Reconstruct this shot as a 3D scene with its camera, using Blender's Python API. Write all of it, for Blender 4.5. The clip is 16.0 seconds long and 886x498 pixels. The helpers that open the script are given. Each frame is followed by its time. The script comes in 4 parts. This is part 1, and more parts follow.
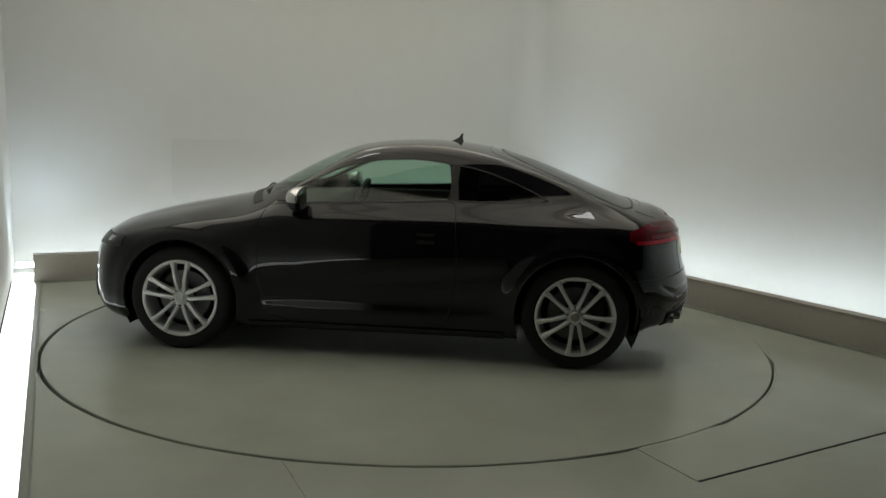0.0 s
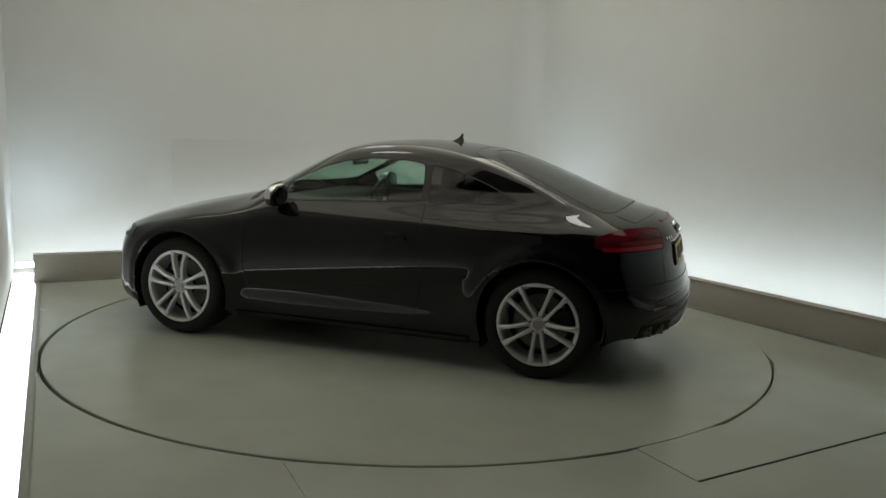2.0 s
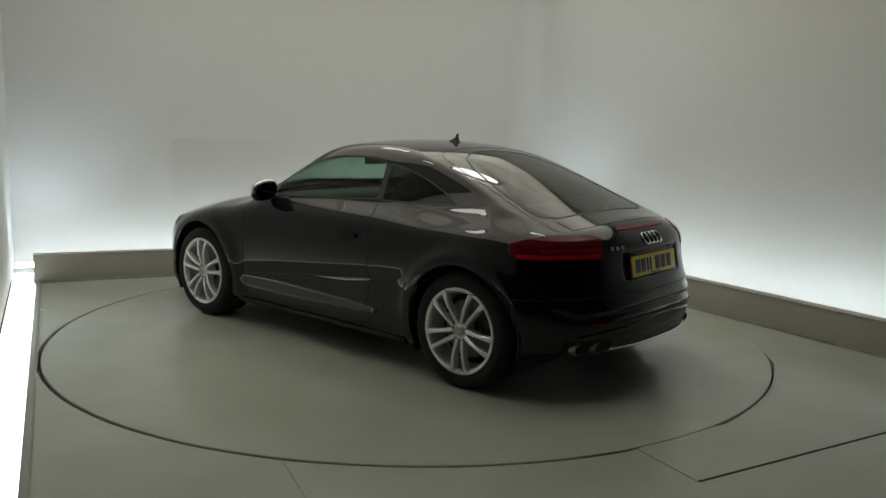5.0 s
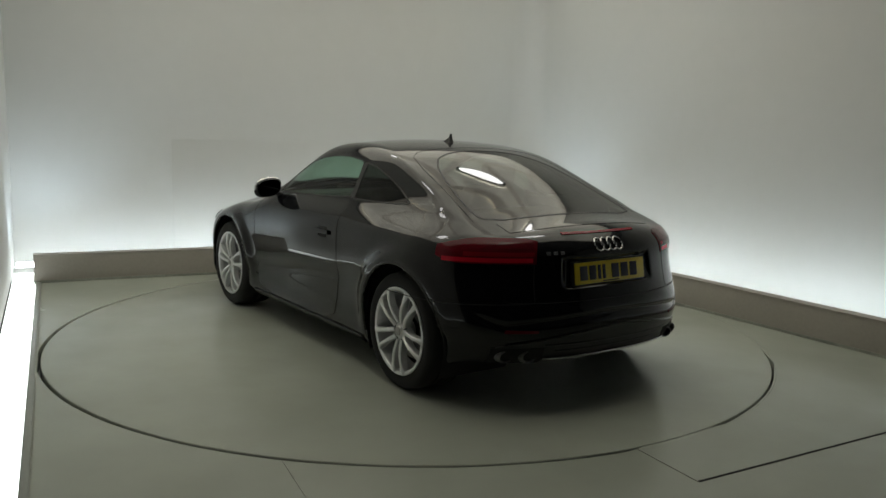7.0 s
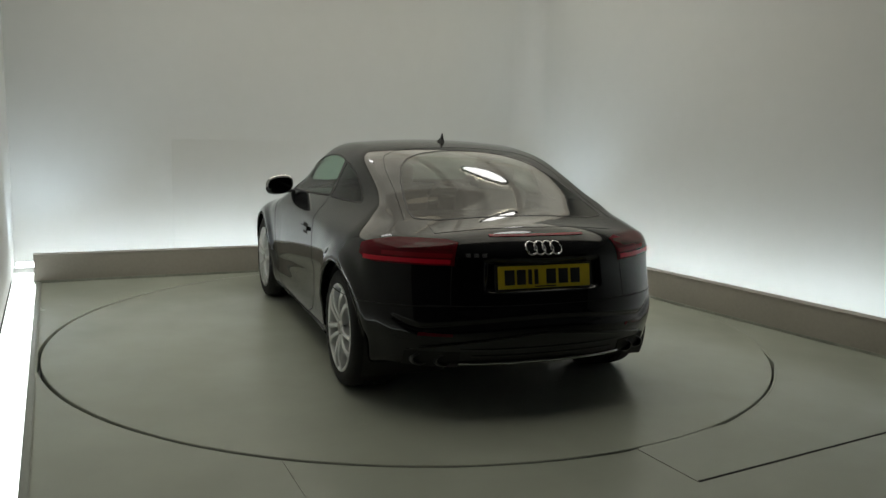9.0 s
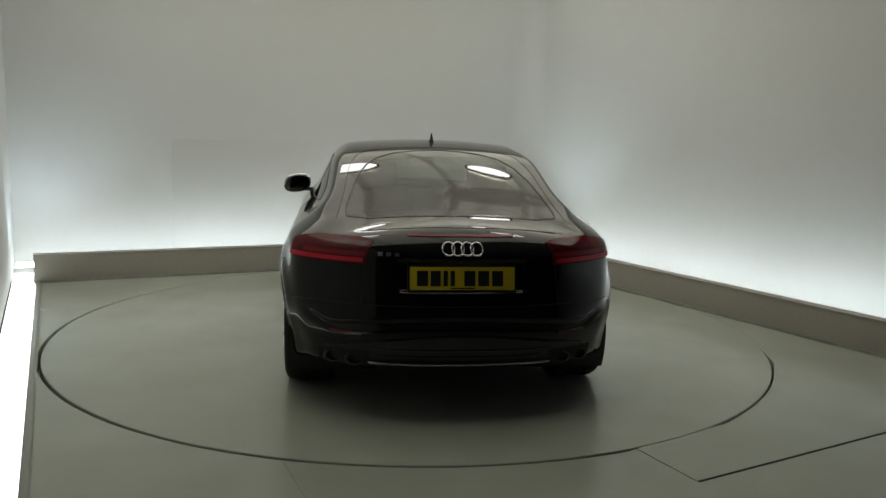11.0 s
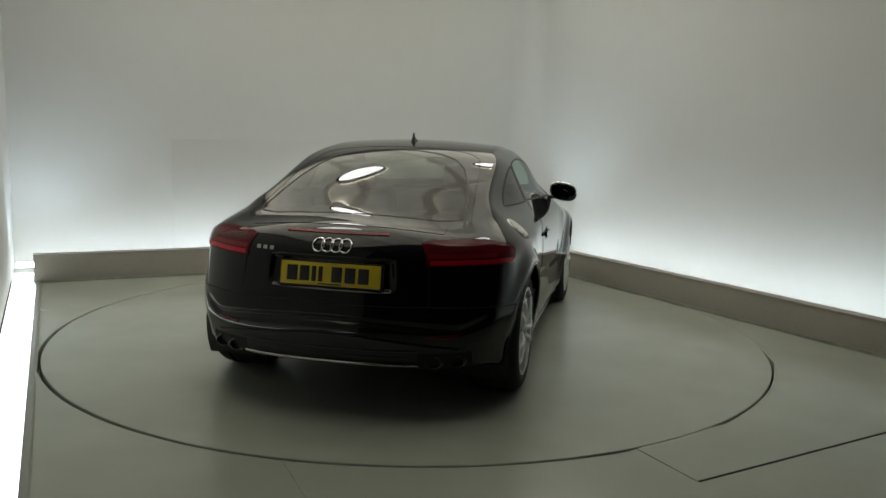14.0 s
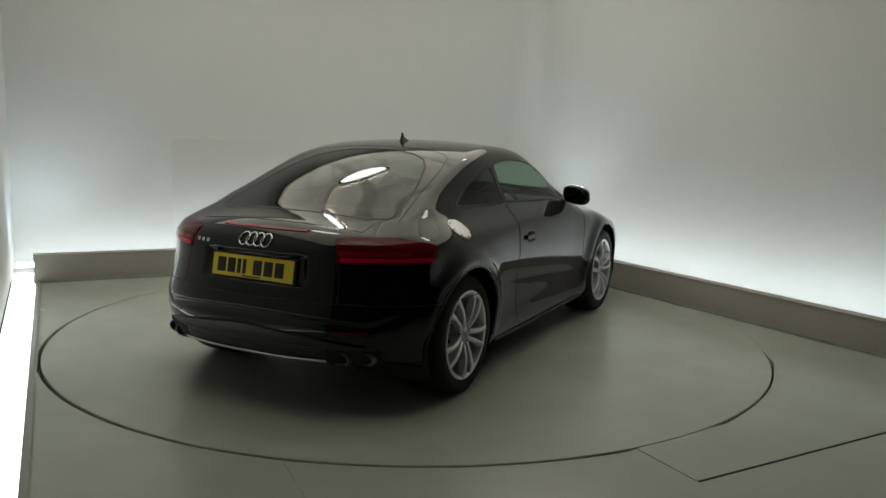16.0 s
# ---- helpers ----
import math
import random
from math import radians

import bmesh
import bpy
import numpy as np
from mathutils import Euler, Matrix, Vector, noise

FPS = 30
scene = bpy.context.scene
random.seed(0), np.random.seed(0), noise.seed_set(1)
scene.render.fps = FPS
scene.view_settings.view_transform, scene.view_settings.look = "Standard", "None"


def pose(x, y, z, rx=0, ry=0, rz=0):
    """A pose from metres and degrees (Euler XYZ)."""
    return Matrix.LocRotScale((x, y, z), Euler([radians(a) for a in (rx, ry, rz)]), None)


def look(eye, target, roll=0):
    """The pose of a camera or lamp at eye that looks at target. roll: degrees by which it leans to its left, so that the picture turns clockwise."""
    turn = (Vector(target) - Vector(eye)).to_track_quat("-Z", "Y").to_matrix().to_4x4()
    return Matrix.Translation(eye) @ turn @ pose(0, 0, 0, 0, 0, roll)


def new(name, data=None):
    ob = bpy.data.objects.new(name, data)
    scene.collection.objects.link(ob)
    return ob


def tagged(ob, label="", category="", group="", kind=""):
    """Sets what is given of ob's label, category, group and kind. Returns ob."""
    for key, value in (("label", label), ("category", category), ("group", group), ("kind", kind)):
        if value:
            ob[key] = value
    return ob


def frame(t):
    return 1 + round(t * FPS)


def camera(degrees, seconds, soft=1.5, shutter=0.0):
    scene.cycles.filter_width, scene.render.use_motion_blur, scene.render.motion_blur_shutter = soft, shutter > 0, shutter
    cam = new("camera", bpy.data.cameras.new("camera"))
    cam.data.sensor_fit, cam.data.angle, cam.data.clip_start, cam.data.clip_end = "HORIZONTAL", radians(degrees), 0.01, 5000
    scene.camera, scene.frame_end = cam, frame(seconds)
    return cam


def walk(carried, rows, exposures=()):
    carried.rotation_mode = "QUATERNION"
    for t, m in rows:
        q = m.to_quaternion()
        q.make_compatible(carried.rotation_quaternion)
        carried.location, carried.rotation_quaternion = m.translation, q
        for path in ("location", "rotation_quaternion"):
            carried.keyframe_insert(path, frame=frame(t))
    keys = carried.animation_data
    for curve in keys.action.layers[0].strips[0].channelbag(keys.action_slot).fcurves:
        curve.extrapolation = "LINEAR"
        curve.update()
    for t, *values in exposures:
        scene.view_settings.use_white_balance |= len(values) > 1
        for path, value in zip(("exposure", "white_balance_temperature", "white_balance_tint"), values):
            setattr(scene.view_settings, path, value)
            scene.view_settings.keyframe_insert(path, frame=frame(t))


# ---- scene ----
cam = camera(56.0, 16.0, soft=1.45)
EYE = (0.0, -5.829, 1.478)
AIM = (0.1723, -0.8903, 0.7173)
walk(cam, [(0.0, look(EYE, AIM, 1.585)), (16.0, look(EYE, AIM, 1.585))])

# ---- world, exposure, light sources ----
scene.view_settings.exposure = -0.18
world = bpy.data.worlds.new("studio_surround")
scene.world = world
world.use_nodes = True
world.node_tree.nodes["Background"].inputs[0].default_value = (0.012, 0.012, 0.013, 1)
FABRIC_GLOW = 1.12      # luminous ceiling fabric
TUBE_GLOW = 30.0        # cool tubes in the trough behind the kerbs
STRIP_GLOW = 2.5        # light strip beside the platform
LAMP_GLOW = 9.0         # round lamps under the fabric


# ---- materials ----
def nodes_of(name):
    m = bpy.data.materials.new(name)
    m.use_nodes = True
    t = m.node_tree
    return m, t, t.nodes["Principled BSDF"]


def mottled(name, color, rough=0.5, metal=0.0, vary=0.12, big=0.8, fine=60.0, bump=0.05, coat=0.0, rough_vary=0.1):
    """A painted or cast surface with variation at a large and a small scale."""
    m, t, b = nodes_of(name)
    n, l = t.nodes.new, t.links.new
    co = n("ShaderNodeTexCoord")
    n1 = n("ShaderNodeTexNoise"); n1.inputs["Scale"].default_value = big; n1.inputs["Detail"].default_value = 5
    n2 = n("ShaderNodeTexNoise"); n2.inputs["Scale"].default_value = fine; n2.inputs["Detail"].default_value = 3
    for a in (n1, n2):
        l(co.outputs["Object"], a.inputs["Vector"])
    mix = n("ShaderNodeMix"); mix.data_type = "FLOAT"; mix.inputs[0].default_value = 0.3
    l(n1.outputs["Fac"], mix.inputs[2]); l(n2.outputs["Fac"], mix.inputs[3])
    ramp = n("ShaderNodeValToRGB")
    lo, hi = [max(0.0, c * (1 - vary)) for c in color], [min(1.0, c * (1 + vary)) for c in color]
    ramp.color_ramp.elements[0].position, ramp.color_ramp.elements[1].position = 0.32, 0.68
    ramp.color_ramp.elements[0].color, ramp.color_ramp.elements[1].color = (*lo, 1), (*hi, 1)
    l(mix.outputs[0], ramp.inputs[0]); l(ramp.outputs[0], b.inputs["Base Color"])
    rr = n("ShaderNodeMapRange")
    rr.inputs[3].default_value, rr.inputs[4].default_value = max(0.02, rough - rough_vary), min(1.0, rough + rough_vary)
    l(n1.outputs["Fac"], rr.inputs[0]); l(rr.outputs[0], b.inputs["Roughness"])
    b.inputs["Metallic"].default_value = metal
    b.inputs["Coat Weight"].default_value = coat
    if bump:
        bp = n("ShaderNodeBump"); bp.inputs["Strength"].default_value = bump; bp.inputs["Distance"].default_value = 0.004
        l(n2.outputs["Fac"], bp.inputs["Height"]); l(bp.outputs[0], b.inputs["Normal"])
    return m


def plain(name, color, rough=0.4, metal=0.0, coat=0.0, spec=0.5):
    m, t, b = nodes_of(name)
    b.inputs["Base Color"].default_value = (*color, 1)
    b.inputs["Roughness"].default_value, b.inputs["Metallic"].default_value = rough, metal
    b.inputs["Coat Weight"].default_value, b.inputs["Specular IOR Level"].default_value = coat, spec
    return m


def glowing(name, color, strength, cells=0.0):
    """Surface that gives off light; cells: slight cloudiness of a lit fabric."""
    m, t, b = nodes_of(name)
    b.inputs["Base Color"].default_value = (*[c * 0.8 for c in color], 1)
    b.inputs["Emission Color"].default_value = (*color, 1)
    b.inputs["Emission Strength"].default_value = strength
    if cells:
        co, no, mr = (t.nodes.new(k) for k in ("ShaderNodeTexCoord", "ShaderNodeTexNoise", "ShaderNodeMapRange"))
        no.inputs["Scale"].default_value = 2.2
        mr.inputs[1].default_value, mr.inputs[2].default_value = 0.3, 0.7
        mr.inputs[3].default_value, mr.inputs[4].default_value = strength * (1 - cells), strength * (1 + cells)
        t.links.new(co.outputs["Object"], no.inputs["Vector"]); t.links.new(no.outputs["Fac"], mr.inputs[0])
        t.links.new(mr.outputs[0], b.inputs["Emission Strength"])
    return m


def pane(name, tint, base=0.045, gloss=0.015):
    """Thin tinted glass: clear, with gloss that grows towards grazing angles on both faces."""
    m = bpy.data.materials.new(name)
    m.use_nodes = True
    t = m.node_tree
    t.nodes.clear()
    out, mix, tr, gl, lw, pw, mr = (t.nodes.new(k) for k in ("ShaderNodeOutputMaterial", "ShaderNodeMixShader", "ShaderNodeBsdfTransparent", "ShaderNodeBsdfGlossy", "ShaderNodeLayerWeight", "ShaderNodeMath", "ShaderNodeMapRange"))
    tr.inputs[0].default_value = (*tint, 1)
    gl.inputs["Roughness"].default_value = gloss
    lw.inputs[0].default_value = 0.5
    pw.operation, pw.inputs[1].default_value = "POWER", 5.0
    mr.inputs[3].default_value, mr.inputs[4].default_value = base, 1.0
    t.links.new(lw.outputs["Facing"], pw.inputs[0]); t.links.new(pw.outputs[0], mr.inputs[0]); t.links.new(mr.outputs[0], mix.inputs[0])
    t.links.new(tr.outputs[0], mix.inputs[1]); t.links.new(gl.outputs[0], mix.inputs[2]); t.links.new(mix.outputs[0], out.inputs[0])
    return m


M_FLOOR = mottled("grey_floor_paint", (0.35, 0.372, 0.325), rough=0.25, vary=0.09, big=0.8, fine=3, bump=0.0, rough_vary=0.09)
M_DISC = mottled("grey_turntable_paint", (0.36, 0.382, 0.333), rough=0.24, vary=0.10, big=0.9, fine=3, bump=0.0, rough_vary=0.09)
M_KERB = mottled("taupe_kerb_paint", (0.315, 0.295, 0.262), rough=0.6, vary=0.1, big=1.2, fine=40)
M_EDGE = mottled("grey_edge_trim", (0.24, 0.26, 0.235), rough=0.4, vary=0.12, big=3, fine=40)
M_WALL = mottled("matt_white_wall", (0.462, 0.468, 0.456), rough=0.9, vary=0.025, big=0.35, fine=8, bump=0.0, rough_vary=0.03)
M_DARKWALL = mottled("unseen_dark_cloth", (0.014, 0.014, 0.015), rough=0.95, vary=0.2, big=0.8, fine=30)
M_CEIL = mottled("dark_ceiling_paint", (0.10, 0.10, 0.10), rough=0.9, vary=0.1)
M_JOINT = plain("dark_joint", (0.012, 0.012, 0.011), 0.8)
M_FADED = mottled("faded_joint", (0.26, 0.272, 0.238), rough=0.7, vary=0.3, big=5)
M_FABRIC = glowing("lit_ceiling_fabric", (0.95, 0.908, 0.77), FABRIC_GLOW, 0.32)
M_TUBE = glowing("cool_tube_light", (0.87, 0.96, 1.0), TUBE_GLOW)
M_STRIP = glowing("light_strip_diffuser", (0.94, 1.0, 0.97), STRIP_GLOW)
M_LAMP = glowing("round_lamp_diffuser", (1.0, 0.98, 0.95), LAMP_GLOW)
# glow put into the ceiling bands so their reflected lines stay soft
M_DIMBAND = glowing("dim_ceiling_band", (0.95, 0.88, 0.74), FABRIC_GLOW * 0.6, 0.15)

M_PAINT = mottled("black_car_paint", (0.0046, 0.0048, 0.006), rough=0.5, vary=0.25, big=2.0, fine=900, bump=0.0, coat=1.0, rough_vary=0.04)
M_PAINT.node_tree.nodes["Principled BSDF"].inputs["Coat Roughness"].default_value = 0.03
M_PAINT.node_tree.nodes["Principled BSDF"].inputs["Coat IOR"].default_value = 1.42
M_PAINT.node_tree.nodes["Principled BSDF"].inputs["Specular IOR Level"].default_value = 0.03
M_TRIM = mottled("black_plastic_trim", (0.007, 0.007, 0.007), rough=0.5, vary=0.2, big=6, fine=300)
M_GLOSSTRIM = plain("gloss_black_trim", (0.018, 0.018, 0.019), 0.38, spec=0.45)
M_RUBBER = mottled("tyre_rubber", (0.009, 0.009, 0.009), rough=0.85, vary=0.25, big=8, fine=200)
M_ALLOY = mottled("silver_alloy", (0.70, 0.71, 0.72), rough=0.34, metal=0.5, vary=0.08, big=6, fine=200, bump=0.0, coat=0.3)
# alloy darkened to carry the shade deep inside the wheel
M_ALLOYSHADE = mottled("shadowed_alloy_barrel", (0.05, 0.05, 0.05), rough=0.5, metal=0.7, vary=0.2, big=8)
M_TAILPIPE = mottled("sooty_steel", (0.16, 0.16, 0.16), rough=0.3, metal=0.9, vary=0.2, big=12)
M_STEEL = mottled("brake_steel", (0.35, 0.34, 0.33), rough=0.35, metal=1.0, vary=0.2, big=12)
M_DISCSTEEL = mottled("dull_brake_disc", (0.15, 0.15, 0.155), rough=0.5, metal=0.8, vary=0.2, big=12)
M_FLAP = mottled("brushed_aluminium_flap", (0.78, 0.78, 0.77), rough=0.42, metal=0.5, vary=0.05, bump=0.0)
M_CHROME = plain("chrome", (0.75, 0.75, 0.76), 0.08, 1.0)
M_SATIN = mottled("satin_aluminium", (0.62, 0.62, 0.62), rough=0.22, metal=0.95, vary=0.05, bump=0.0)
M_LAMPRED = plain("dark_red_lamp_lens", (0.11, 0.004, 0.010), 0.06, 0.0, 0.0, 0.25)
M_DULLRED = plain("dull_red_lamp_strip", (0.24, 0.007, 0.016), 0.2)
M_BARRED = plain("bright_red_lamp_bar", (0.60, 0.010, 0.030), 0.15, 0.0, 0.0)
M_SMOKE = plain("smoked_lamp_lens", (0.085, 0.003, 0.007), 0.06, 0.0, 0.0)
M_GLINT = plain("pale_lamp_glint", (0.35, 0.36, 0.37), 0.08, 0.3, 1.0)
M_PLATE = mottled("yellow_plate", (0.72, 0.55, 0.03), rough=0.35, vary=0.05, big=10, fine=300, bump=0.0)
M_INK = plain("plate_ink", (0.01, 0.01, 0.01), 0.5)
M_LEATHER = mottled("black_leather", (0.022, 0.021, 0.021), rough=0.5, vary=0.2, big=8, fine=250, bump=0.15)
M_CABIN = mottled("black_cabin_trim", (0.012, 0.012, 0.012), rough=0.7, vary=0.2, big=6, fine=150)
M_GLASS = pane("green_tinted_glass", (0.56, 0.72, 0.63))
M_GLASSDARK = pane("dark_tinted_glass", (0.14, 0.15, 0.13), 0.07)
M_GLASSQTR = pane("quarter_glass", (0.08, 0.09, 0.08), 0.03)
# mirror colour lowered to stand in for the dark room it would reflect
M_MIRROR = plain("darkened_mirror", (0.10, 0.11, 0.11), 0.02, 1.0)


# ---- building helpers ----
def part(name, data, material, parent=None, label="", smooth=True, at=None):
    """One mesh object from a bmesh or from (verts, faces), under a thing or a part."""
    me = bpy.data.meshes.new(name)
    if isinstance(data, bmesh.types.BMesh):
        bmesh.ops.recalc_face_normals(data, faces=data.faces)
        data.to_mesh(me)
        data.free()
    else:
        me.from_pydata([tuple(map(float, v)) for v in data[0]], [], [tuple(map(int, f)) for f in data[1]])
    me.materials.append(material)
    if smooth:
        me.shade_smooth()
        me.set_sharp_from_angle(angle=radians(38))
    ob = new(name, me)
    ob.parent = parent
    if at is not None:
        ob.matrix_basis = at
    return tagged(ob, label)


def block(x0, x1, y0, y1, z0, z1, bevel=0.0, m=None, seg=2):
    b = bmesh.new()
    bmesh.ops.create_cube(b, size=1, matrix=Matrix.Translation(((x0 + x1) / 2, (y0 + y1) / 2, (z0 + z1) / 2)) @ Matrix.Diagonal((x1 - x0, y1 - y0, z1 - z0, 1)))
    if bevel:
        bmesh.ops.bevel(b, geom=b.edges[:], offset=bevel, segments=seg, profile=0.6, affect="EDGES")
    if m is not None:
        bmesh.ops.transform(b, matrix=m, verts=b.verts)
    return b


def lathe(profile, steps=64, closed=False):
    """Rings of (radius, y) round the y axis."""
    a = np.linspace(0, 2 * np.pi, steps, endpoint=False)
    v, f, n = [], [], len(profile)
    for r, y in profile:
        v += [(r * math.cos(k), y, r * math.sin(k)) for k in a]
    for i in range(n if closed else n - 1):
        j = (i + 1) % n
        for k in range(steps):
            q = (k + 1) % steps
            f.append((i * steps + k, i * steps + q, j * steps + q, j * steps + k))
    return v, f


def tube(points, radius, sides=8, closed=False):
    """A bent round bar along points."""
    P = [Vector(p) for p in points]
    n, v, f = len(P), [], []
    for i, p in enumerate(P):
        a = P[(i + 1) % n] if closed or i < n - 1 else P[i]
        b = P[i - 1] if closed or i > 0 else P[i]
        d = (a - b).normalized()
        u = d.orthogonal().normalized() if abs(d.z) > 0.9 else d.cross(Vector((0, 0, 1))).normalized()
        w = d.cross(u)
        r = radius[i] if isinstance(radius, (list, tuple)) else radius
        v += [p + r * (math.cos(2 * math.pi * k / sides) * u + math.sin(2 * math.pi * k / sides) * w) for k in range(sides)]
    for i in range(n if closed else n - 1):
        j = (i + 1) % n
        f += [(i * sides + k, i * sides + (k + 1) % sides, j * sides + (k + 1) % sides, j * sides + k) for k in range(sides)]
    if not closed:
        f += [tuple(range(sides))[::-1], tuple((n - 1) * sides + k for k in range(sides))]
    return v, f


# ---- the studio ----
CORNER = Vector((0.967, 3.094, 0))                       # inner corner of the two kerbs
TURN_A, TURN_B = math.atan2(0.387, 0.922), math.atan2(-0.860, 0.510)
MA = Matrix.Translation(CORNER) @ Matrix.Rotation(TURN_A, 4, "Z")     # x along the back kerb
MB = Matrix.Translation(CORNER) @ Matrix.Rotation(TURN_B, 4, "Z")     # x along the side kerb
ME = Matrix.Translation((-3.262, 1.355, 0)) @ Matrix.Rotation(math.atan2(-0.919, 0.393), 4, "Z")   # x along the open platform edge
TABLE_R, GAP = 2.409, 0.022
CEILING_Z = 3.3


def ring_floor():
    """Floor slab with a round hole for the turntable, reaching the walls."""
    n = 128
    a = np.linspace(0, 2 * np.pi, n, endpoint=False)
    v, f = [], []
    r0 = TABLE_R + GAP
    for r, z in ((r0, -0.12), (r0, -0.004), (r0 + 0.004, 0.0)):
        v += [(r * math.cos(k), r * math.sin(k), z) for k in a]
    # outer outline, cut by the open platform edge
    e0 = ME.translation
    nrm = Vector((-0.919, -0.393, 0))
    for k in a:
        d = Vector((math.cos(k), math.sin(k), 0))
        reach = 9.0
        if d.dot(nrm) > 1e-6:
            reach = min(reach, e0.dot(nrm) / d.dot(nrm))
        v.append(tuple(d * reach))
    for i in range(3):
        for k in range(n):
            q = (k + 1) % n
            f.append((i * n + k, i * n + q, (i + 1) * n + q, (i + 1) * n + k))
    return v, f


floor = tagged(part("floor", ring_floor(), M_FLOOR, smooth=False), "grey painted studio floor with scuffs", "floor", kind="structure")
pit = tagged(part("floor_pit", block(-5.2, 6, -9, 6, -0.3, -0.13), M_JOINT, smooth=False), "dark recess under the floor", "floor", kind="structure")


def kerb(name, m, x0, x1):
    k = tagged(part(name, block(x0, x1, 0, 0.09, -0.05, 0.232, 0.004, m), M_KERB), "low taupe painted kerb hiding the lights", "kerb", kind="structure")
    part("kerb_cap", block(x0, x1, -0.004, 0.094, 0.232, 0.246, 0.003, m), M_KERB, k)
    part("skirting_line", block(x0, x1, -0.008, -0.0005, 0.0, 0.02, 0.002, m), M_FADED, k)
    return k


kerb("kerb_back", MA, -4.585, 0.0)
kerb("kerb_side", MB, 0.0, 9.0)
WALL_OFF = 0.93


def wall(name, m, x0, x1, y0, y1, mat, label):
    return tagged(part(name, block(x0, x1, y0, y1, -0.1, CEILING_Z + 0.3, 0, m), mat, smooth=False), label, "wall", kind="structure")


def coved_wall():
    """Back and side wall in one sweep, with a rounded corner."""
    da, db = Vector((0.922, 0.387, 0)), Vector((0.510, -0.860, 0))
    na, nb = Vector((-0.387, 0.922, 0)), Vector((0.860, 0.510, 0))
    wc = CORNER + (na + nb) / (1 + na.dot(nb)) * WALL_OFF
    r, turn = COVE_R, TURN_A - TURN_B
    run = r * math.tan(turn / 2)
    centre = wc - da * run - na * r
    line = [(wc - da * 6.9, na)]
    for k in range(33):
        a = TURN_A + math.pi / 2 - turn * k / 32
        n = Vector((math.cos(a), math.sin(a), 0))
        line.append((centre + n * r, n))
    line.append((wc + db * 9.6, nb))
    v, f = [], []
    for p, n in line:
        q = p + n * 0.12
        v += [(p.x, p.y, -0.1), (p.x, p.y, CEILING_Z + 0.3), (q.x, q.y, CEILING_Z + 0.3), (q.x, q.y, -0.1)]
    for i in range(len(line) - 1):
        for k in range(4):
            m = (k + 1) % 4
            f.append((i * 4 + k, i * 4 + 4 + k, i * 4 + 4 + m, i * 4 + m))
    return v, f


COVE_R = 0.32
tagged(part("wall_back", coved_wall(), M_WALL), "smooth white studio wall with a rounded corner, washed by hidden lights", "wall", kind="structure")
wall("wall_open_side", ME, -1.15, 5.6, -0.36, -0.199, M_WALL, "bright white wall beside the light strip")
# three unseen dark walls, added so that the car's flanks reflect black
wall("wall_near_side", ME, 5.6, 10.2, -0.36, -0.199, M_DARKWALL, "unseen dark cloth wall, added to keep reflections dark")
wall("wall_behind", pose(0, -7.6, 0), -6, 9, -0.12, 0, M_DARKWALL, "unseen dark cloth wall, added to keep reflections dark")
wall("wall_far_side", pose(7.2, 0, 0), 0, 0.12, -8, 2, M_DARKWALL, "unseen dark cloth wall, added to keep reflections dark")

# picture panel outline faintly standing proud on the back wall
panel = tagged(part("wall_panel", block(-3.32, -1.1, WALL_OFF - 0.002, WALL_OFF + 0.01, 0.1, 1.22, 0.001, MA), M_WALL), "flush white panel on the wall", "wall panel", kind="structure")

# open platform edge: trim, light strip with its housing
edge = tagged(part("edge_trim", block(-0.0, 9, 0.0, 0.036, -0.05, 0.012, 0.005, ME), M_EDGE), "grey metal edge trim of the platform", "trim", kind="structure")
part("edge_bead", block(-0.0, 9, 0.036, 0.043, -0.02, 0.004, 0.001, ME), M_FADED, edge)
strip = tagged(new("floor_light_strip"), "long white glowing light strip along the platform edge", "light")
strip.matrix_basis = ME
part("diffuser", block(-0.90, 5.4, -0.190, -0.006, -0.06, -0.012, 0.004), M_STRIP, strip)
part("housing", block(-0.14, 5.4, -0.198, -0.1905, -0.08, -0.006, 0.001), M_JOINT, strip, "dark metal housing")


def trough_tube(m, x0, x1, y):
    t = tagged(new("tube_light"), "cool white tube light in the trough behind the kerb", "light", group="trough lights")
    t.matrix_basis = m
    part("tube", [(p) for p in tube([(x0, y, 0.075), (x1, y, 0.075)], 0.019, 10)], M_TUBE, t, "glowing cool white tube")
    part("batten", block(x0 - 0.03, x1 + 0.03, y - 0.03, y + 0.03, 0.0, 0.05, 0.004), M_WALL, t, "white batten")


for i in range(4):
    trough_tube(MA, -4.74 + i * 1.27, -4.74 + i * 1.27 + 1.2, 0.55)
for i in range(6):
    trough_tube(MB, 0.15 + i * 1.27, 0.15 + i * 1.27 + 1.2, 0.55)
for m, x0, x1 in ((MA, -4.6, 1.2), (MB, -0.7, 9.2)):
    tagged(part("trough_floor", block(x0, x1, 0.095, WALL_OFF - 0.002, -0.05, -0.002 if m is MA else -0.006, 0, m), M_WALL, smooth=False), "white floor of the light trough", "trough", kind="structure")

